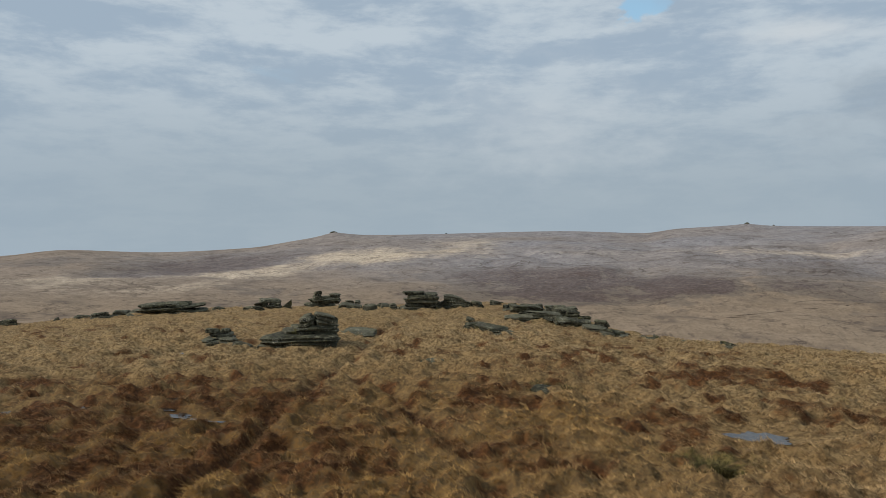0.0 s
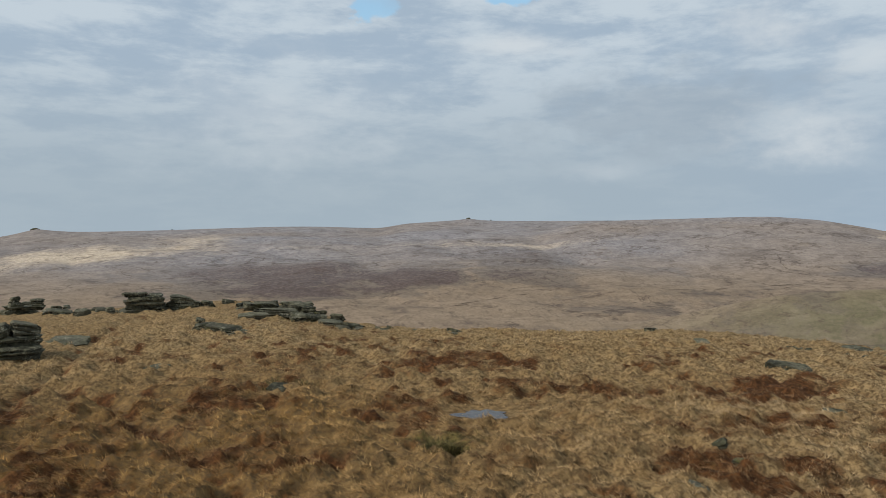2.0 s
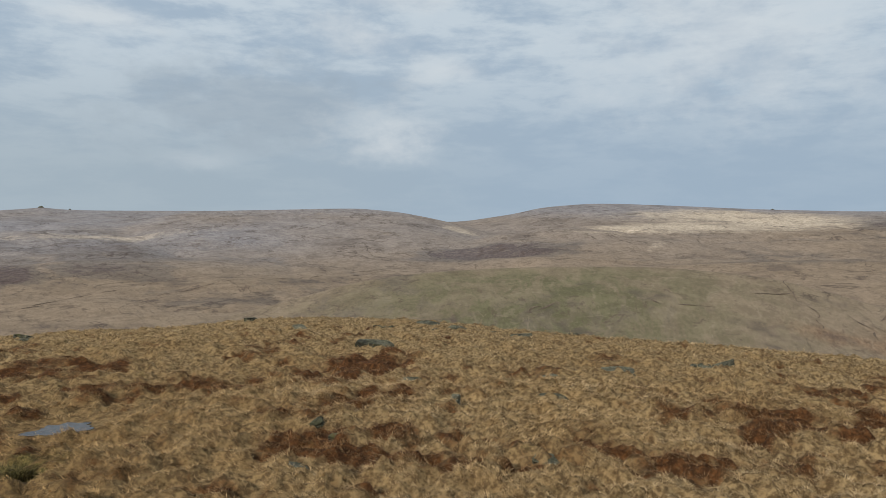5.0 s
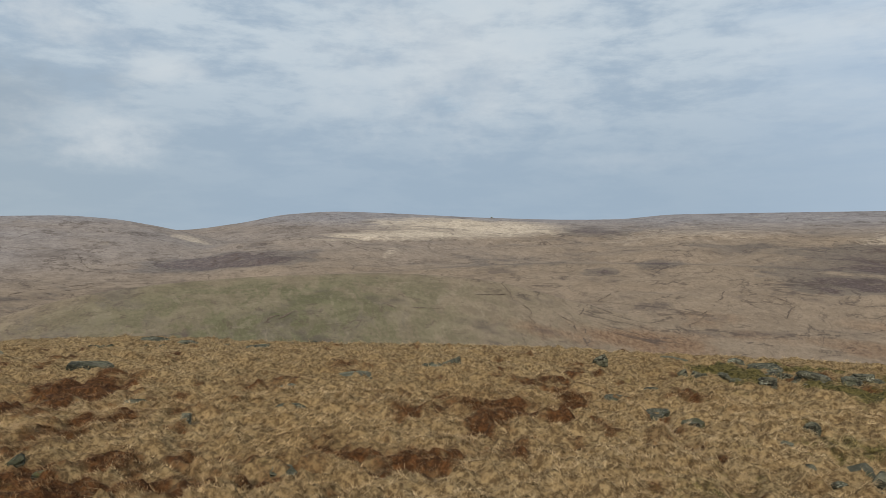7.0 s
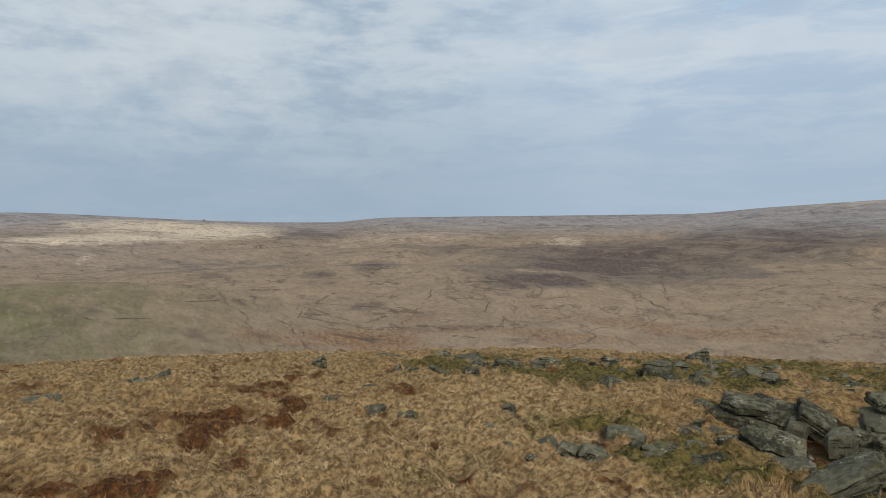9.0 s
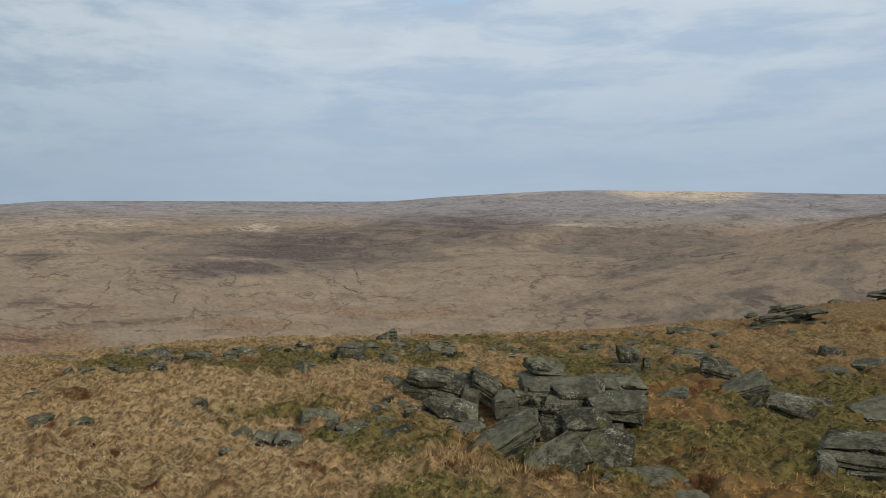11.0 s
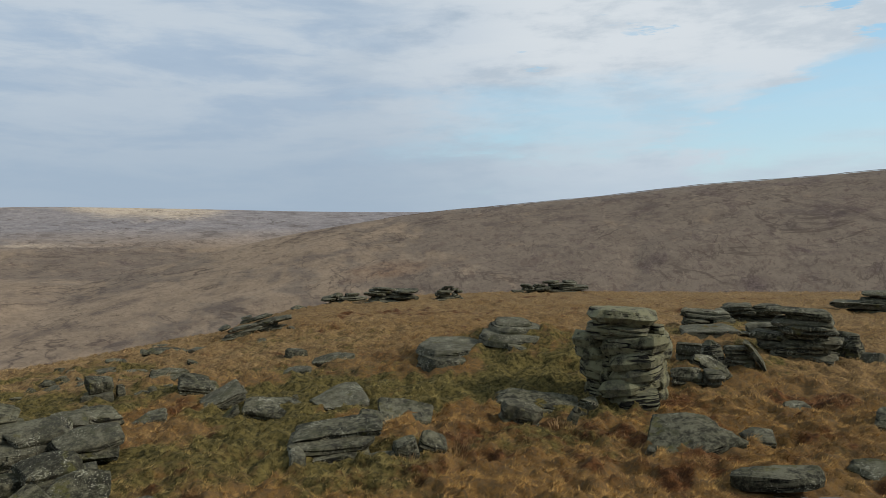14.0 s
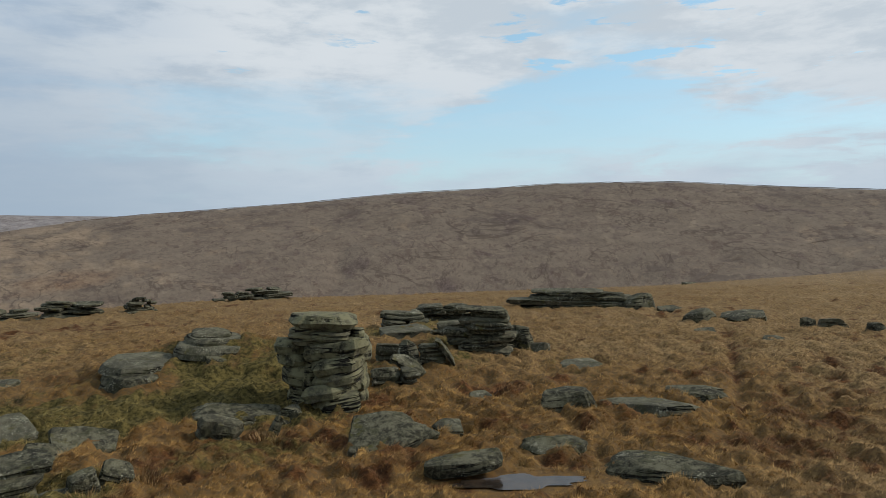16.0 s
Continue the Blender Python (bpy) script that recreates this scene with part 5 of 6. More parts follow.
# ---- the tumbled heap of slabs ----
slab(18.71, -10.06, 0.04, 1.78, 1.2, 0.3, -114, 4, 2, 1001, 4, 2)
slab(18.86, -10.05, 0.33, 1.79, 1.3, 0.28, -125, 4, 3, 1002, 4, 2)
slab(18.84, -10.14, 0.67, 1.60, 1.3, 0.26, -111, 6, 5, 1003, 5, 2)
slab(18.60, -10.74, 0.47, 1.34, 1.2, 0.42, -131, 10, 12, 1004, 4, 1)
slab(17.97, -11.54, 0.46, 1.07, 1.1, 0.5, -113, 16, 34, 1005, 4, 2, 'plate')
slab(17.74, -10.97, 0.27, 0.61, 0.6, 0.4, -122, 20, 8, 1006, 4, 1, 'block')
slab(16.50, -9.57, 0.29, 1.89, 1.1, 0.36, -117, 16, 9, 1007, 5, 2)
slab(16.93, -8.64, 0.21, 0.64, 0.6, 0.3, -118, 10, -4, 1008, 5, 1, 'block')
slab(16.36, -9.01, 0.13, 1.18, 0.8, 0.25, -120, 10, 6, 1009, 4, 1)
slab(16.35, -11.16, 0.32, 0.71, 0.8, 0.6, -113, 14, -8, 1010, 4, 1, 'block')
slab(16.33, -11.80, 0.27, 0.59, 0.7, 0.6, -135, 6, 4, 1011, 4, 1, 'block')
slab(15.74, -11.77, 0.34, 0.31, 0.4, 0.5, -128, 4, 8, 1012, 6, 1, 'block')
slab(15.80, -11.37, 0.04, 0.90, 0.8, 0.35, -127, 8, -4, 1013, 4, 1, 'block')
slab(16.43, -12.64, 0.74, 1.38, 1.3, 0.4, -122, 8, -4, 1014, 4, 1)
slab(16.37, -12.59, 0.44, 1.30, 1.3, 0.3, -134, 5, 0, 1015, 4, 2)
slab(16.68, -12.80, 1.17, 1.15, 0.9, 0.26, -128, 8, 3, 1016, 5, 2, 'plate')
slab(15.53, -12.71, 0.37, 1.26, 1.2, 0.3, -125, 5, 4, 1017, 4, 2)
slab(15.63, -12.56, 0.10, 1.35, 1.2, 0.3, -135, 5, 2, 1018, 4, 1)
slab(15.50, -12.98, 0.73, 1.65, 1.3, 0.3, -136, 12, -6, 1019, 5, 1)
slab(15.55, -14.08, 0.72, 0.96, 1.0, 0.25, -133, 6, 5, 1020, 4, 2, 'plate')
slab(15.52, -14.91, 0.64, 1.08, 1.0, 0.3, -125, 5, 6, 1021, 4, 2)
slab(14.95, -13.27, 0.25, 1.18, 1.3, 0.25, -132, 5, 3, 1022, 4, 2)
slab(14.31, -13.46, 0.53, 1.57, 1.3, 0.36, -128, 14, -7, 1023, 6, 1)
slab(14.12, -13.40, 0.26, 1.07, 1.1, 0.25, -134, 5, 4, 1024, 4, 1)
slab(13.60, -11.70, 0.39, 1.55, 1.2, 0.46, -138, 14, -4, 1025, 5, 2)
slab(14.22, -11.17, 0.08, 0.84, 0.8, 0.5, -129, 4, 0, 1026, 4, 1, 'block')
slab(13.16, -11.84, 0.11, 1.20, 1.0, 0.4, -133, 5, 2, 1027, 4, 1, 'block')
slab(13.45, -9.11, 0.37, 1.72, 0.95, 0.26, -121, 14, -31, 1028, 5, 3, 'plate')
slab(13.08, -9.35, 0.22, 0.62, 0.5, 0.16, -126, 16, -32, 1029, 4, 1, 'plate')
slab(13.37, -9.05, 0.11, 1.52, 0.8, 0.2, -125, 10, -24, 1030, 4, 2, 'plate')
slab(14.52, -10.24, 0.24, 1.20, 0.9, 0.4, -126, 12, -20, 1031, 4, 1, 'block')
slab(14.99, -9.12, 0.19, 0.97, 0.8, 0.3, -122, 26, -12, 1032, 5, 1)
slab(11.67, -9.32, 0.34, 1.18, 0.95, 0.26, -122, 36, -28, 1033, 4, 1, 'plate')
slab(11.53, -10.56, 0.33, 1.23, 1.25, 0.28, -138, 44, 10, 1034, 6, 1, 'plate')
slab(10.21, -10.54, 0.18, 1.30, 0.8, 0.26, -137, 12, -3, 1035, 5, 1)
slab(10.66, -9.77, 0.09, 0.38, 0.5, 0.22, -134, 12, 10, 1036, 5, 1, 'block')
slab(9.10, -10.22, 0.08, 0.95, 1.0, 0.2, -140, 8, -8, 1037, 5, 1)
slab(14.26, -7.65, 0.12, 0.83, 0.6, 0.22, -119, 16, 6, 1038, 5, 1)
slab(15.60, -7.41, 0.14, 0.81, 0.6, 0.2, -116, 20, -12, 1039, 4, 2)
slab(16.87, -7.81, 0.11, 0.71, 0.5, 0.2, -116, 14, 8, 1040, 5, 1, 'block')
slab(18.26, -7.95, 0.11, 1.17, 0.7, 0.18, -114, 12, -4, 1041, 5, 1)
slab(16.58, -6.87, 0.15, 0.64, 0.6, 0.25, -113, 18, 10, 1042, 4, 2, 'block')
slab(20.81, -9.86, 0.16, 0.58, 0.5, 0.3, -116, 8, 0, 1043, 7, 1, 'block')
slab(19.09, -18.59, 0.64, 0.97, 0.8, 0.42, -129, 6, -2, 1044, 4, 1, 'block')
slab(19.04, -18.53, 0.22, 0.95, 0.85, 0.42, -133, 4, 0, 1045, 4, 1, 'block')
slab(18.61, -19.02, 0.31, 0.29, 0.5, 0.55, -126, 0, 3, 1046, 4, 1, 'block')
slab(15.17, -16.50, 0.16, 1.05, 0.7, 0.22, -138, 14, -10, 1047, 5, 2)
slab(17.78, -18.90, 0.17, 0.28, 0.3, 0.3, -137, 0, 0, 1048, 6, 1, 'block')
slab(17.59, -19.36, 0.23, 0.35, 0.3, 0.4, -138, 0, 4, 1049, 5, 1, 'block')
slab(23.18, -20.21, 0.22, 0.54, 0.5, 0.4, -132, 8, 10, 1050, 6, 1, 'block')
slab(23.98, -21.54, 0.16, 0.51, 0.5, 0.35, -132, 8, -6, 1051, 6, 1, 'block')
slab(26.40, -23.65, 0.20, 0.50, 0.4, 0.3, -132, 0, 0, 1052, 5, 1, 'block')
slab(14.33, -10.56, 0.12, 0.45, 0.5, 0.35, -127, 10, -30, 1053, 4, 1, 'block')
# ---- round the foot of the stack ----
slab(0.25, -18.19, 0.29, 2.37, 1.7, 0.55, 184, 24, -4, 1101, 5, 1)
slab(-1.26, -19.51, 0.22, 0.90, 1.0, 0.22, 175, 10, 6, 1102, 5, 1)
slab(0.39, -20.86, 0.06, 0.71, 0.6, 0.14, -180, 6, 0, 1103, 5, 1)
slab(0.99, -17.77, 0.09, 0.82, 0.6, 0.3, -178, 20, 10, 1104, 4, 1, 'block')
slab(4.79, -19.32, 0.39, 1.36, 0.75, 0.62, -155, 14, 18, 1105, 5, 2, 'block')
slab(3.45, -19.70, 0.26, 0.26, 0.3, 0.75, -161, 6, 24, 1106, 4, 1, 'block')
slab(4.78, -21.31, 0.21, 2.31, 1.2, 0.26, -168, 8, 5, 1107, 4, 2)
slab(4.16, -21.33, 0.08, 2.14, 1.2, 0.3, -166, 8, 3, 1108, 4, 2)
slab(3.32, -21.62, 0.21, 0.74, 0.7, 0.42, -162, 10, 8, 1109, 5, 1, 'block')
slab(5.80, -23.30, -0.06, 1.17, 0.7, 0.14, -167, 6, 4, 1110, 5, 1)
# ---- split outcrops above the heap ----
slab(18.79, -21.61, 0.23, 1.66, 1.0, 0.36, -140, 8, 2, 1601, 4, 4)
slab(19.01, -21.88, 0.45, 1.32, 0.8, 0.2, -132, 10, -4, 1602, 5, 2)
slab(16.02, -19.69, 0.33, 1.42, 1.0, 0.46, -141, 10, 8, 1603, 4, 4)
slab(16.27, -19.94, 0.58, 1.07, 0.8, 0.22, -141, 10, 6, 1604, 5, 2)
slab(14.19, -18.66, 0.38, 1.37, 0.9, 0.42, -143, 10, -22, 1605, 4, 4)
slab(15.29, -18.52, 0.14, 0.50, 0.5, 0.3, -141, 8, 4, 1606, 5, 1, 'block')
slab(12.98, -17.21, 0.27, 0.86, 0.5, 0.14, -144, 14, -38, 1607, 4, 1, 'plate')
slab(17.67, -19.17, 0.16, 0.49, 0.4, 0.32, -138, 6, 6, 1608, 5, 1, 'block')
slab(17.77, -18.79, 0.10, 0.32, 0.3, 0.25, -137, 6, 0, 1609, 5, 1, 'block')
slab(25.55, -25.96, 0.19, 0.96, 0.6, 0.3, -136, 8, 4, 1610, 5, 1, 'block')
slab(23.63, -23.44, 0.16, 1.02, 0.8, 0.26, -135, 10, -4, 1611, 5, 2)
slab(24.44, -28.26, 0.28, 2.31, 1.2, 0.3, -140, 8, 2, 1612, 5, 2)
slab(23.27, -28.86, 0.18, 0.98, 0.8, 0.26, -142, 8, 0, 1613, 5, 1, 'block')
slab(25.66, -28.42, 0.21, 1.01, 0.5, 0.16, -138, 12, 14, 1614, 4, 1, 'plate')
slab(22.10, -23.55, 0.12, 1.20, 0.7, 0.2, -137, 8, 0, 1615, 5, 1)
slab(22.34, -21.64, 0.15, 0.77, 0.6, 0.25, -135, 8, 4, 1616, 5, 1, 'block')
slab(27.60, -31.47, 0.18, 1.21, 0.7, 0.2, -139, 8, 0, 1617, 5, 1, 'block')
# ---- low slabs in the moss beside the heap ----
slab(17.00, -4.05, 0.22, 0.72, 0.5, 0.25, -104, 20, -28, 1501, 4, 1, 'plate')
slab(16.56, -4.46, 0.21, 0.45, 0.5, 0.4, -106, 10, 20, 1502, 4, 1, 'block')
slab(16.70, -4.76, 0.09, 0.31, 0.4, 0.4, -107, 10, 25, 1503, 4, 1, 'block')
slab(16.30, -5.02, 0.20, 0.70, 0.6, 0.35, -108, 14, 8, 1504, 4, 1, 'block')
slab(15.95, -5.24, 0.11, 0.87, 0.6, 0.18, -109, 14, 4, 1505, 5, 1)
slab(17.62, -6.25, 0.23, 1.15, 0.7, 0.4, -110, 16, 10, 1506, 4, 1, 'block')
slab(16.98, -6.34, 0.16, 0.53, 0.4, 0.25, -111, 10, 0, 1507, 5, 1, 'block')
slab(16.49, -6.67, 0.12, 0.84, 0.6, 0.22, -113, 14, 6, 1508, 5, 2)
slab(15.72, -7.42, 0.09, 0.90, 0.6, 0.2, -116, 12, 0, 1509, 5, 2)
slab(20.45, -3.83, 0.09, 0.51, 0.5, 0.25, -101, 10, 0, 1510, 5, 1, 'block')
slab(19.25, -2.81, 0.09, 0.91, 0.6, 0.16, -99, 10, 0, 1511, 5, 1)
slab(17.10, -3.06, 0.11, 0.43, 0.4, 0.25, -101, 10, -10, 1512, 4, 1, 'block')
slab(18.21, -7.93, 0.10, 0.72, 0.6, 0.2, -114, 10, 4, 1513, 5, 1)
slab(14.31, -7.79, 0.09, 0.77, 0.6, 0.2, -120, 12, -4, 1514, 5, 1)
slab(16.55, -3.60, 0.07, 0.37, 0.4, 0.2, -103, 12, 6, 1515, 5, 1, 'block')
slab(15.96, -4.25, 0.07, 0.61, 0.5, 0.16, -106, 12, 0, 1516, 5, 1)
# ---- the broken end of the northern tors ----
slab(5.65, 48.53, 0.70, 2.44, 1.2, 0.5, -2, 5, 3, 1401, 4, 2)
slab(6.51, 46.42, 0.51, 2.68, 1.2, 0.5, -13, 5, 2, 1402, 4, 2)
slab(8.24, 47.87, 0.73, 1.73, 1.0, 0.6, -10, 5, 4, 1403, 4, 2, 'block')
slab(7.74, 44.34, 0.41, 1.93, 1.0, 0.5, -2, 6, 5, 1404, 4, 2, 'block')
slab(8.70, 44.37, 0.42, 1.29, 0.9, 0.5, -11, 6, 6, 1405, 4, 1, 'block')
slab(9.14, 42.79, 0.36, 1.57, 1.0, 0.4, -12, 8, 6, 1406, 4, 1, 'block')
slab(9.68, 41.75, 0.26, 0.92, 0.8, 0.3, -13, 8, 6, 1407, 5, 1, 'block')
slab(4.99, 46.00, 0.32, 1.98, 1.0, 0.4, -6, 6, 0, 1408, 4, 2)
slab(10.54, 41.85, 0.20, 0.93, 0.7, 0.25, -14, 8, 4, 1409, 5, 1, 'block')
slab(12.26, 42.04, 0.16, 1.26, 0.7, 0.25, -16, 8, 0, 1410, 5, 1, 'block')
slab(15.29, 38.29, 0.17, 0.95, 0.7, 0.32, -22, 8, 0, 1411, 5, 1, 'block')
slab(13.44, 41.54, 0.13, 0.75, 0.5, 0.2, -18, 8, 0, 1412, 5, 1, 'block')
slab(-7.48, 57.39, 0.32, 1.82, 0.9, 0.5, 7, 6, 4, 1413, 4, 1, 'block')
slab(-5.68, 55.47, 0.31, 1.19, 0.7, 0.5, 6, 6, -6, 1414, 5, 1, 'block')
slab(-4.42, 56.28, 0.30, 1.21, 0.7, 0.5, 4, 6, 6, 1415, 5, 1, 'block')
slab(2.64, 58.99, 0.32, 1.85, 0.9, 0.35, -3, 6, 2, 1416, 5, 1)
slab(4.70, 61.40, 0.24, 1.14, 0.6, 0.3, -4, 6, 0, 1417, 5, 1, 'block')
slab(5.75, 59.65, 0.28, 0.94, 0.5, 0.3, -6, 6, 0, 1418, 5, 1, 'block')
slab(2.66, 38.67, 0.36, 1.78, 1.2, 0.35, -4, 12, 10, 1419, 5, 2)
slab(1.77, 39.50, 0.33, 1.13, 0.8, 0.4, -3, 10, -8, 1420, 4, 1, 'block')
slab(3.27, 38.60, 0.20, 1.44, 1.0, 0.2, -5, 10, 4, 1421, 5, 1)
slab(1.69, 43.87, 0.24, 0.57, 0.5, 0.4, -2, 6, 8, 1422, 4, 1, 'block')
slab(3.29, 24.03, 0.10, 0.88, 0.8, 0.2, -8, 10, 4, 1423, 5, 1)
slab(3.86, 23.87, 0.07, 0.77, 0.5, 0.12, -9, 8, 0, 1424, 5, 1)
# ---- the two low domes ----
slab(8.82, -25.08, 0.00, 2.85, 2.6, 0.5, -161, 4, 1, 1301, 9, 1, 'dome')
slab(9.05, -25.60, 0.34, 2.6, 2.4, 0.30, -161, 7, 1, 1302, 9, 1, 'dome')
slab(6.74, -26.65, 0.08, 2.75, 2.2, 0.42, -166, 5, 2, 1303, 9, 1, 'dome')
slab(6.73, -26.94, 0.34, 2.3, 1.9, 0.24, -146, 6, 1, 1304, 8, 1, 'dome')
slab(6.90, -27.10, 0.54, 1.70, 1.4, 0.16, -166, 8, 2, 1305, 8, 1, 'dome')
slab(6.42, -25.74, 0.05, 0.84, 0.8, 0.3, -166, 16, 0, 1306, 5, 1, 'block')
# ---- tables, split block and shards on the slope ----
slab(12.19, -18.64, 0.23, 2.05, 1.5, 0.24, -144, 15, 3, 1201, 5, 1, 'plate')
slab(10.52, -19.51, 0.38, 1.96, 1.6, 0.24, -160, 20, -3, 1202, 5, 2, 'plate')
slab(8.06, -18.75, 0.30, 1.74, 1.3, 0.2, -158, 20, 4, 1203, 4, 1, 'plate')
slab(8.71, -15.50, 0.57, 2.02, 1.3, 0.22, -146, 7, -3, 1204, 4, 1)
slab(8.54, -15.18, 0.38, 1.93, 1.3, 0.24, -148, 5, -3, 1205, 4, 1)
slab(8.28, -15.21, 0.11, 1.53, 1.2, 0.34, -149, 4, -3, 1206, 4, 1, 'block')
slab(8.89, -14.13, 0.14, 0.46, 1.0, 0.55, -143, 4, 3, 1207, 4, 1, 'block')
slab(8.58, -17.64, 0.18, 0.97, 0.9, 0.5, -145, 20, 14, 1208, 4, 1, 'block')
slab(6.60, -15.14, 0.32, 0.60, 0.5, 0.62, -144, 10, -4, 1209, 4, 1, 'block')
slab(6.18, -15.76, 0.31, 0.71, 0.6, 0.5, -160, 8, 14, 1210, 4, 4, 'block')
slab(7.08, -14.88, 0.15, 0.76, 0.6, 0.3, -156, 20, -14, 1211, 5, 1, 'block')
slab(8.91, -17.69, 0.11, 0.68, 0.6, 0.25, -154, 8, 0, 1212, 6, 1)
slab(16.64, -27.10, 0.28, 1.06, 0.9, 0.5, -149, 10, 0, 1213, 5, 1, 'block')
slab(14.34, -26.55, 0.20, 2.02, 1.4, 0.24, -152, 8, -3, 1214, 5, 1)
slab(14.66, -23.57, 0.19, 1.45, 0.9, 0.2, -149, 10, -12, 1215, 5, 2, 'plate')
slab(15.70, -23.31, 0.07, 1.26, 0.8, 0.16, -147, 6, -4, 1216, 5, 1)


# ---- loose stones ----
def loose_stones():
    """Small broken stones round the outcrops and along the brow."""
    rng = np.random.default_rng(12)
    kinds = [stone_mesh(1.0, rng.uniform(0.6, 1.0), rng.uniform(0.22, 0.5), 700 + i, int(rng.integers(4, 6)), 1 + i % 2, 0.05, 0.08, 0.06, 0.2, wedge=0.4) for i in range(9)]
    # x, y, reach along, reach across, bearing of the long side, number, size
    zones = ((29.5, -7.0, 7.0, 1.6, 160, 34, 0.75), (24.0, -17.0, 6.5, 1.8, 148, 26, 0.7), (17.5, -7.5, 3.5, 1.6, 120, 22, 0.55), (15.5, -11.5, 3.2, 2.0, 130, 14, 0.5),
             (27.0, -13.0, 6.0, 2.2, 150, 40, 0.85), (22.0, -20.0, 5.0, 2.0, 140, 26, 0.7), (33.0, 22.0, 9.0, 0.8, 120, 20, 0.8), (12.0, 42.5, 6.0, 0.7, 112, 16, 0.75), (20.0, -22.0, 6.0, 2.5, 140, 22, 0.6), (9.5, -17.5, 5.0, 3.0, 150, 14, 0.4),
             (-6.0, -32.0, 1.6, 1.0, 170, 8, 0.5), (24.0, -35.0, 6.0, 1.5, 140, 12, 0.7), (-2.0, 57.0, 14.0, 1.0, 95, 18, 0.7), (2.5, -20.5, 4.0, 1.0, 90, 6, 0.35))
    for x, y, along, across, way, number, size in zones:
        u = bearing_vector(way)
        for _ in range(number):
            a, c = rng.normal(0, 0.5) * along, rng.normal(0, 0.5) * across
            px, py = x + u.x * a - u.y * c, y + u.y * a + u.x * c
            s = size * rng.uniform(0.45, 1.25)
            ob = new("loose_stone", kinds[int(rng.integers(len(kinds)))])
            ob.matrix_basis = Matrix.LocRotScale((px, py, height_at(px, py) - 0.04 * s), Euler((rng.normal(0, 0.15), rng.normal(0, 0.15), rng.uniform(0, 6.3))), (s, s, s))
            tagged(ob, "small broken granite stone half sunk in grass", "stone", "loose stones")


loose_stones()


# ---- rushes and heather ----
def clump_mesh(rng, blades, tall, spread, bend):
    """A tuft of upright tapering stems."""
    verts, faces = [], []
    for _ in range(blades):
        a, o = rng.uniform(0, 6.283), spread * rng.uniform(0, 1) ** 0.6
        x, y = math.cos(a) * o, math.sin(a) * o
        h, lean, w = tall * rng.uniform(0.55, 1.1), bend * rng.uniform(0.3, 1.2), rng.uniform(0.006, 0.011)
        dx, dy = math.cos(a) * lean + rng.uniform(-0.1, 0.1), math.sin(a) * lean + rng.uniform(-0.1, 0.1)
        px, py = -math.sin(a) * w, math.cos(a) * w
        n = len(verts)
        verts += [(x - px, y - py, -0.05), (x + px, y + py, -0.05), (x + dx * h * 0.4 - px, y + dy * h * 0.4 - py, h * 0.6), (x + dx * h * 0.4 + px, y + dy * h * 0.4 + py, h * 0.6),
                  (x + dx * h, y + dy * h, h)]
        faces += [(n, n + 1, n + 3, n + 2), (n + 2, n + 3, n + 4)]
    mesh = bpy.data.meshes.new("clump")
    mesh.from_pydata(verts, [], faces)
    return mesh


def stem_material(name, dark, light):
    m, k = material(name)
    chance = k.tree.nodes.new("ShaderNodeNewGeometry").outputs["Random Per Island"]
    finish(k, k.mix(chance, dark, light), 0.8, specular=0.15)
    return m


def clumps():
    rng = np.random.default_rng(31)
    rush = stem_material("dry_rush", rgb(0.10, 0.055, 0.024), rgb(0.36, 0.225, 0.10))
    heath = stem_material("heather_stem", rgb(0.035, 0.03, 0.012), rgb(0.15, 0.115, 0.04))
    kinds = {"rush_clump": [clump_mesh(rng, 130, 0.30, 0.34, 0.6) for _ in range(3)], "heather_clump": [clump_mesh(rng, 220, 0.22, 0.42, 0.9) for _ in range(3)]}
    for name, mat in (("rush_clump", rush), ("heather_clump", heath)):
        for mesh in kinds[name]:
            mesh.materials.append(mat)
    rushes = ((13.04, -7.26), (13.0, -7.58), (12.88, -7.86), (12.51, -7.97), (12.17, -8.1), (11.87, -8.24), (11.6, -8.4), (11.4, -8.75), (11.08, -9.62), (13.48, -7.24),
              (12.7, -7.5), (12.3, -7.7), (3.28, -18.99), (3.69, -19.14), (-1.92, -25.5), (5.86, -15.39), (6.37, -14.59), (5.75, -15.96), (13.6, -7.9))
    heaths = ((3.53, 24.76), (5.93, 15.87), (5.89, 16.28), (6.0, 15.66), (4.28, 24.23), (6.3, 15.9), (3.1, 24.5))
    for name, spots_here, label, group in (("rush_clump", rushes, "upright clump of dry straw-brown rushes", "rush clumps"), ("heather_clump", heaths, "low dark olive clump of heather and moss", "heather clumps")):
        for x, y in spots_here:
            s = rng.uniform(0.8, 1.2)
            ob = new(name, kinds[name][int(rng.integers(3))])
            ob.matrix_basis = Matrix.LocRotScale((x, y, height_at(x, y) + 0.03), Euler((0, 0, rng.uniform(0, 6.3))), (s, s, s))
            tagged(ob, label, name.split("_")[0], group)


clumps()


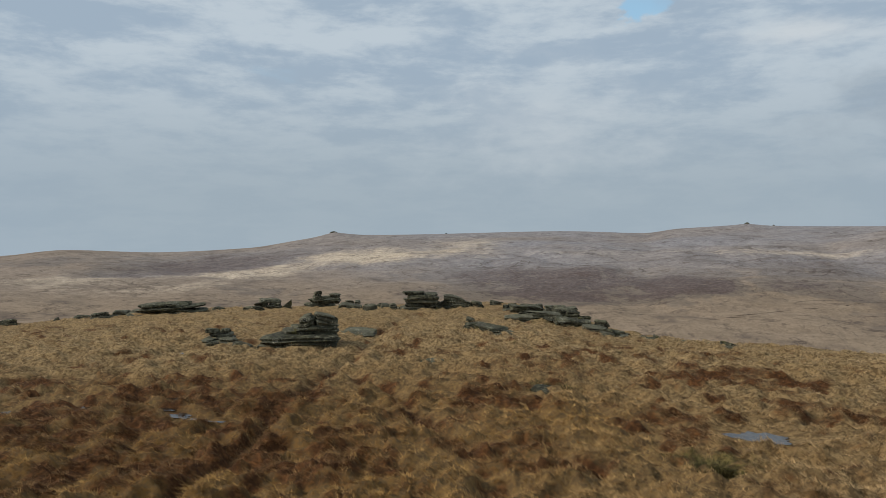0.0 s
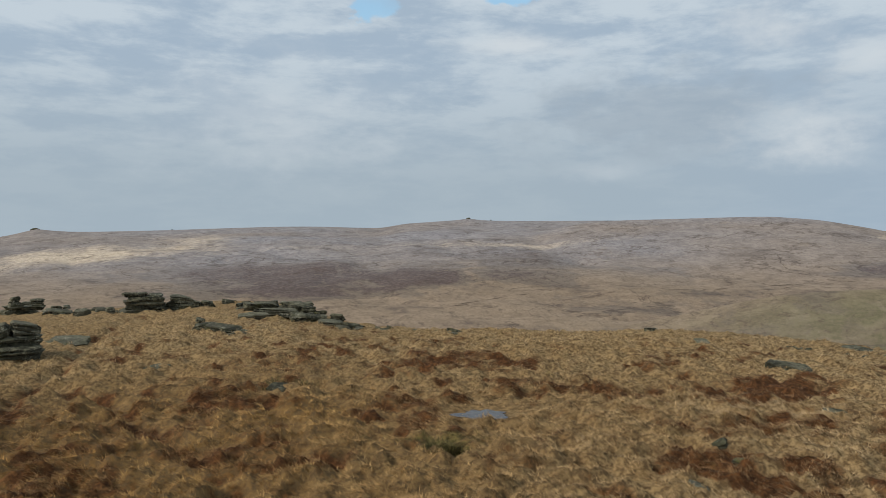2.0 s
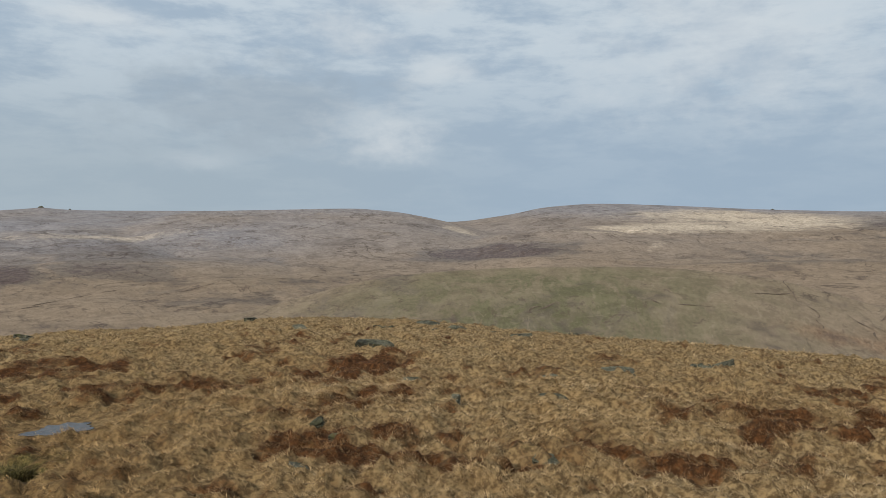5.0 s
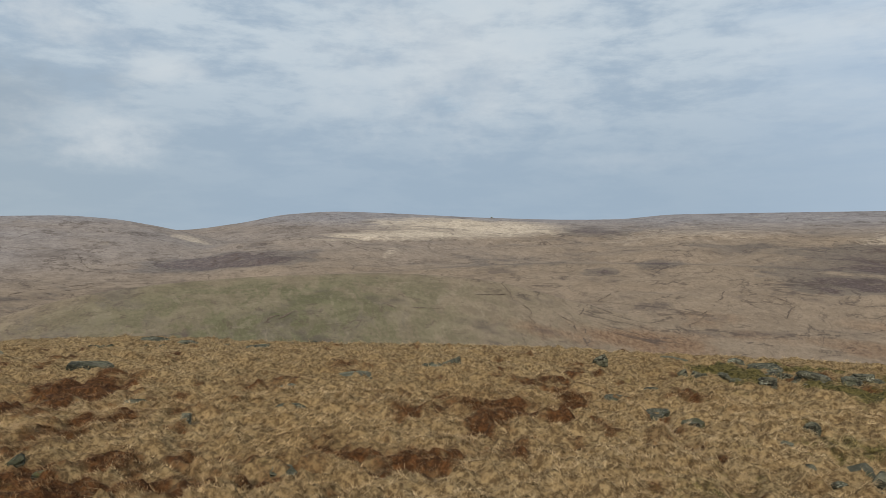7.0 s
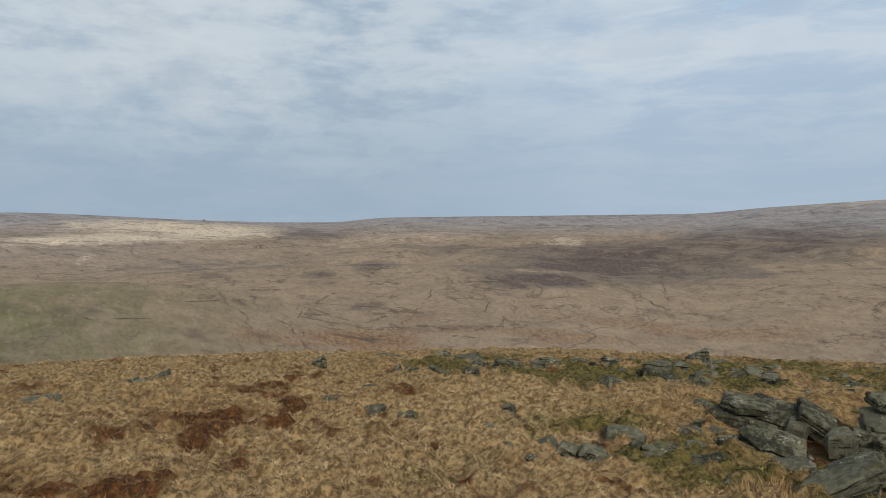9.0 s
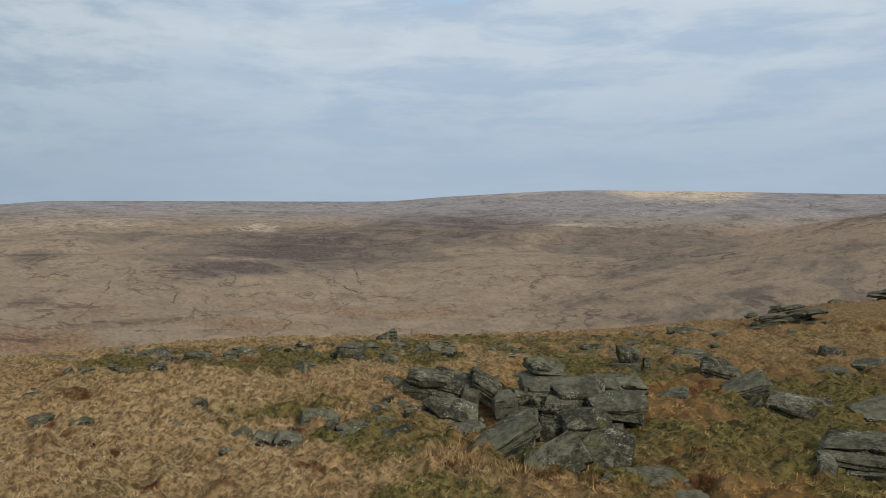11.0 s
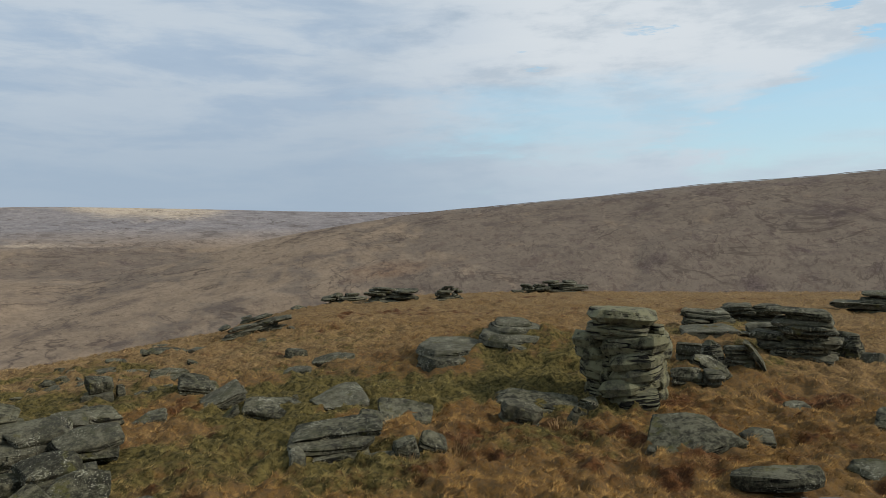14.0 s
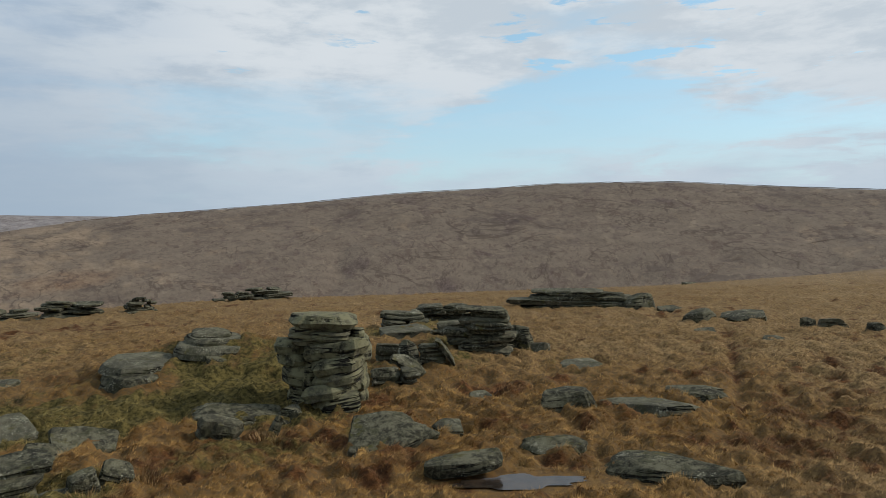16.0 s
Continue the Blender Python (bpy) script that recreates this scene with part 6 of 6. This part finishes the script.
# ---- grass ----
def mops(rng, count, inner, outer, blades, fuller, start=-35, end=219):
    """Positions and blades of drooping tussocks in a ring round the summit, thinning outwards."""
    r = np.sqrt(rng.uniform(inner ** 2, outer ** 2, count))
    b = np.radians(rng.uniform(start, end, count))
    x, y = r * np.sin(b), r * np.cos(b)
    keep = land(x, y) > -8.5
    for px, py, pw, pd, turn, _ in POOLS:
        keep &= off_oval(x, y, px, py, pw, pd, turn) > 1.05
    c = cover(x, y)
    keep &= rng.random(count) > 0.25 * c["moss"]
    keep &= rng.random(count) > 0.85 * np.exp(-(((x - 15.3) / 3.0) ** 2 + ((y + 11.6) / 2.0) ** 2) ** 2)
    for rx, ry, across, deep, turn in LYING:
        if inner < math.hypot(rx, ry) + across + deep and math.hypot(rx, ry) - across - deep < outer:
            keep &= off_oval(x, y, rx, ry, across, deep, turn) > 0.92
    x, y, r = x[keep], y[keep], r[keep]
    c = {key: v[keep] for key, v in c.items()}
    n = len(x)
    size = fuller * rng.uniform(0.75, 1.3, n) * (1 - 0.45 * c["moss"]) * (0.75 + 0.5 * fractal(x / 2.2, y / 2.2, 97, 2)) * np.clip(0.2 + 1.7 * lumps(x, y), 0.45, 1.6)
    shape = (n, blades)
    ang = rng.uniform(0, 2 * np.pi, shape)
    out = rng.uniform(0.1, 1.0, shape) ** 0.6
    wind = np.radians(200 + 170 * (fractal(x / 5, y / 5, 101, 2) - 0.5))
    s = size[:, None]
    gx, gy = np.cos(wind)[:, None] * 0.22, np.sin(wind)[:, None] * 0.22
    ux, uy = np.cos(ang) * out, np.sin(ang) * out
    bx, by = x[:, None] + ux * s * 0.75, y[:, None] + uy * s * 0.75
    bz = land(bx, by) + hummocks(bx, by) - 0.02
    k = rng.uniform(0.5, 1.2, shape) * s
    tx, ty = bx + (ux * 0.85 + gx * 2.0) * k, by + (uy * 0.85 + gy * 2.0) * k
    tz = bz + k * rng.uniform(0.18, 0.68, shape)
    wide = fuller * rng.uniform(0.028, 0.06, shape)
    px, py = -np.sin(ang) * wide, np.cos(ang) * wide
    verts = np.stack([np.stack([bx - px, by - py, bz], -1), np.stack([bx + px, by + py, bz], -1), np.stack([tx, ty, tz], -1)], 2)
    return verts.reshape(-1, 3), {key: np.repeat(c[key], blades * 3) for key in ("wet", "moss", "amber")}


def tussocks():
    rng = np.random.default_rng(5)
    sets = [mops(rng, 36000, 9, 24, 26, 0.15), mops(rng, 40000, 24, 45, 11, 0.17), mops(rng, 22000, 45, 110, 7, 0.25), mops(rng, 3600, 0.3, 9, 14, 0.16, 0, 360), mops(rng, 6000, 9, 40, 8, 0.2, 219, 325)]
    verts = np.concatenate([v for v, _ in sets])
    faces = np.arange(len(verts)).reshape(-1, 3)
    mesh = raw_mesh("grass", verts, faces)
    attach(mesh, {key: np.concatenate([c[key] for _, c in sets]) for key in ("wet", "moss", "amber")})
    mesh.materials.append(GRASS)
    tagged(new("grass", mesh), "wind-bent tussocks of bleached and rust-brown moor grass", "grass", kind="stuff")


tussocks()
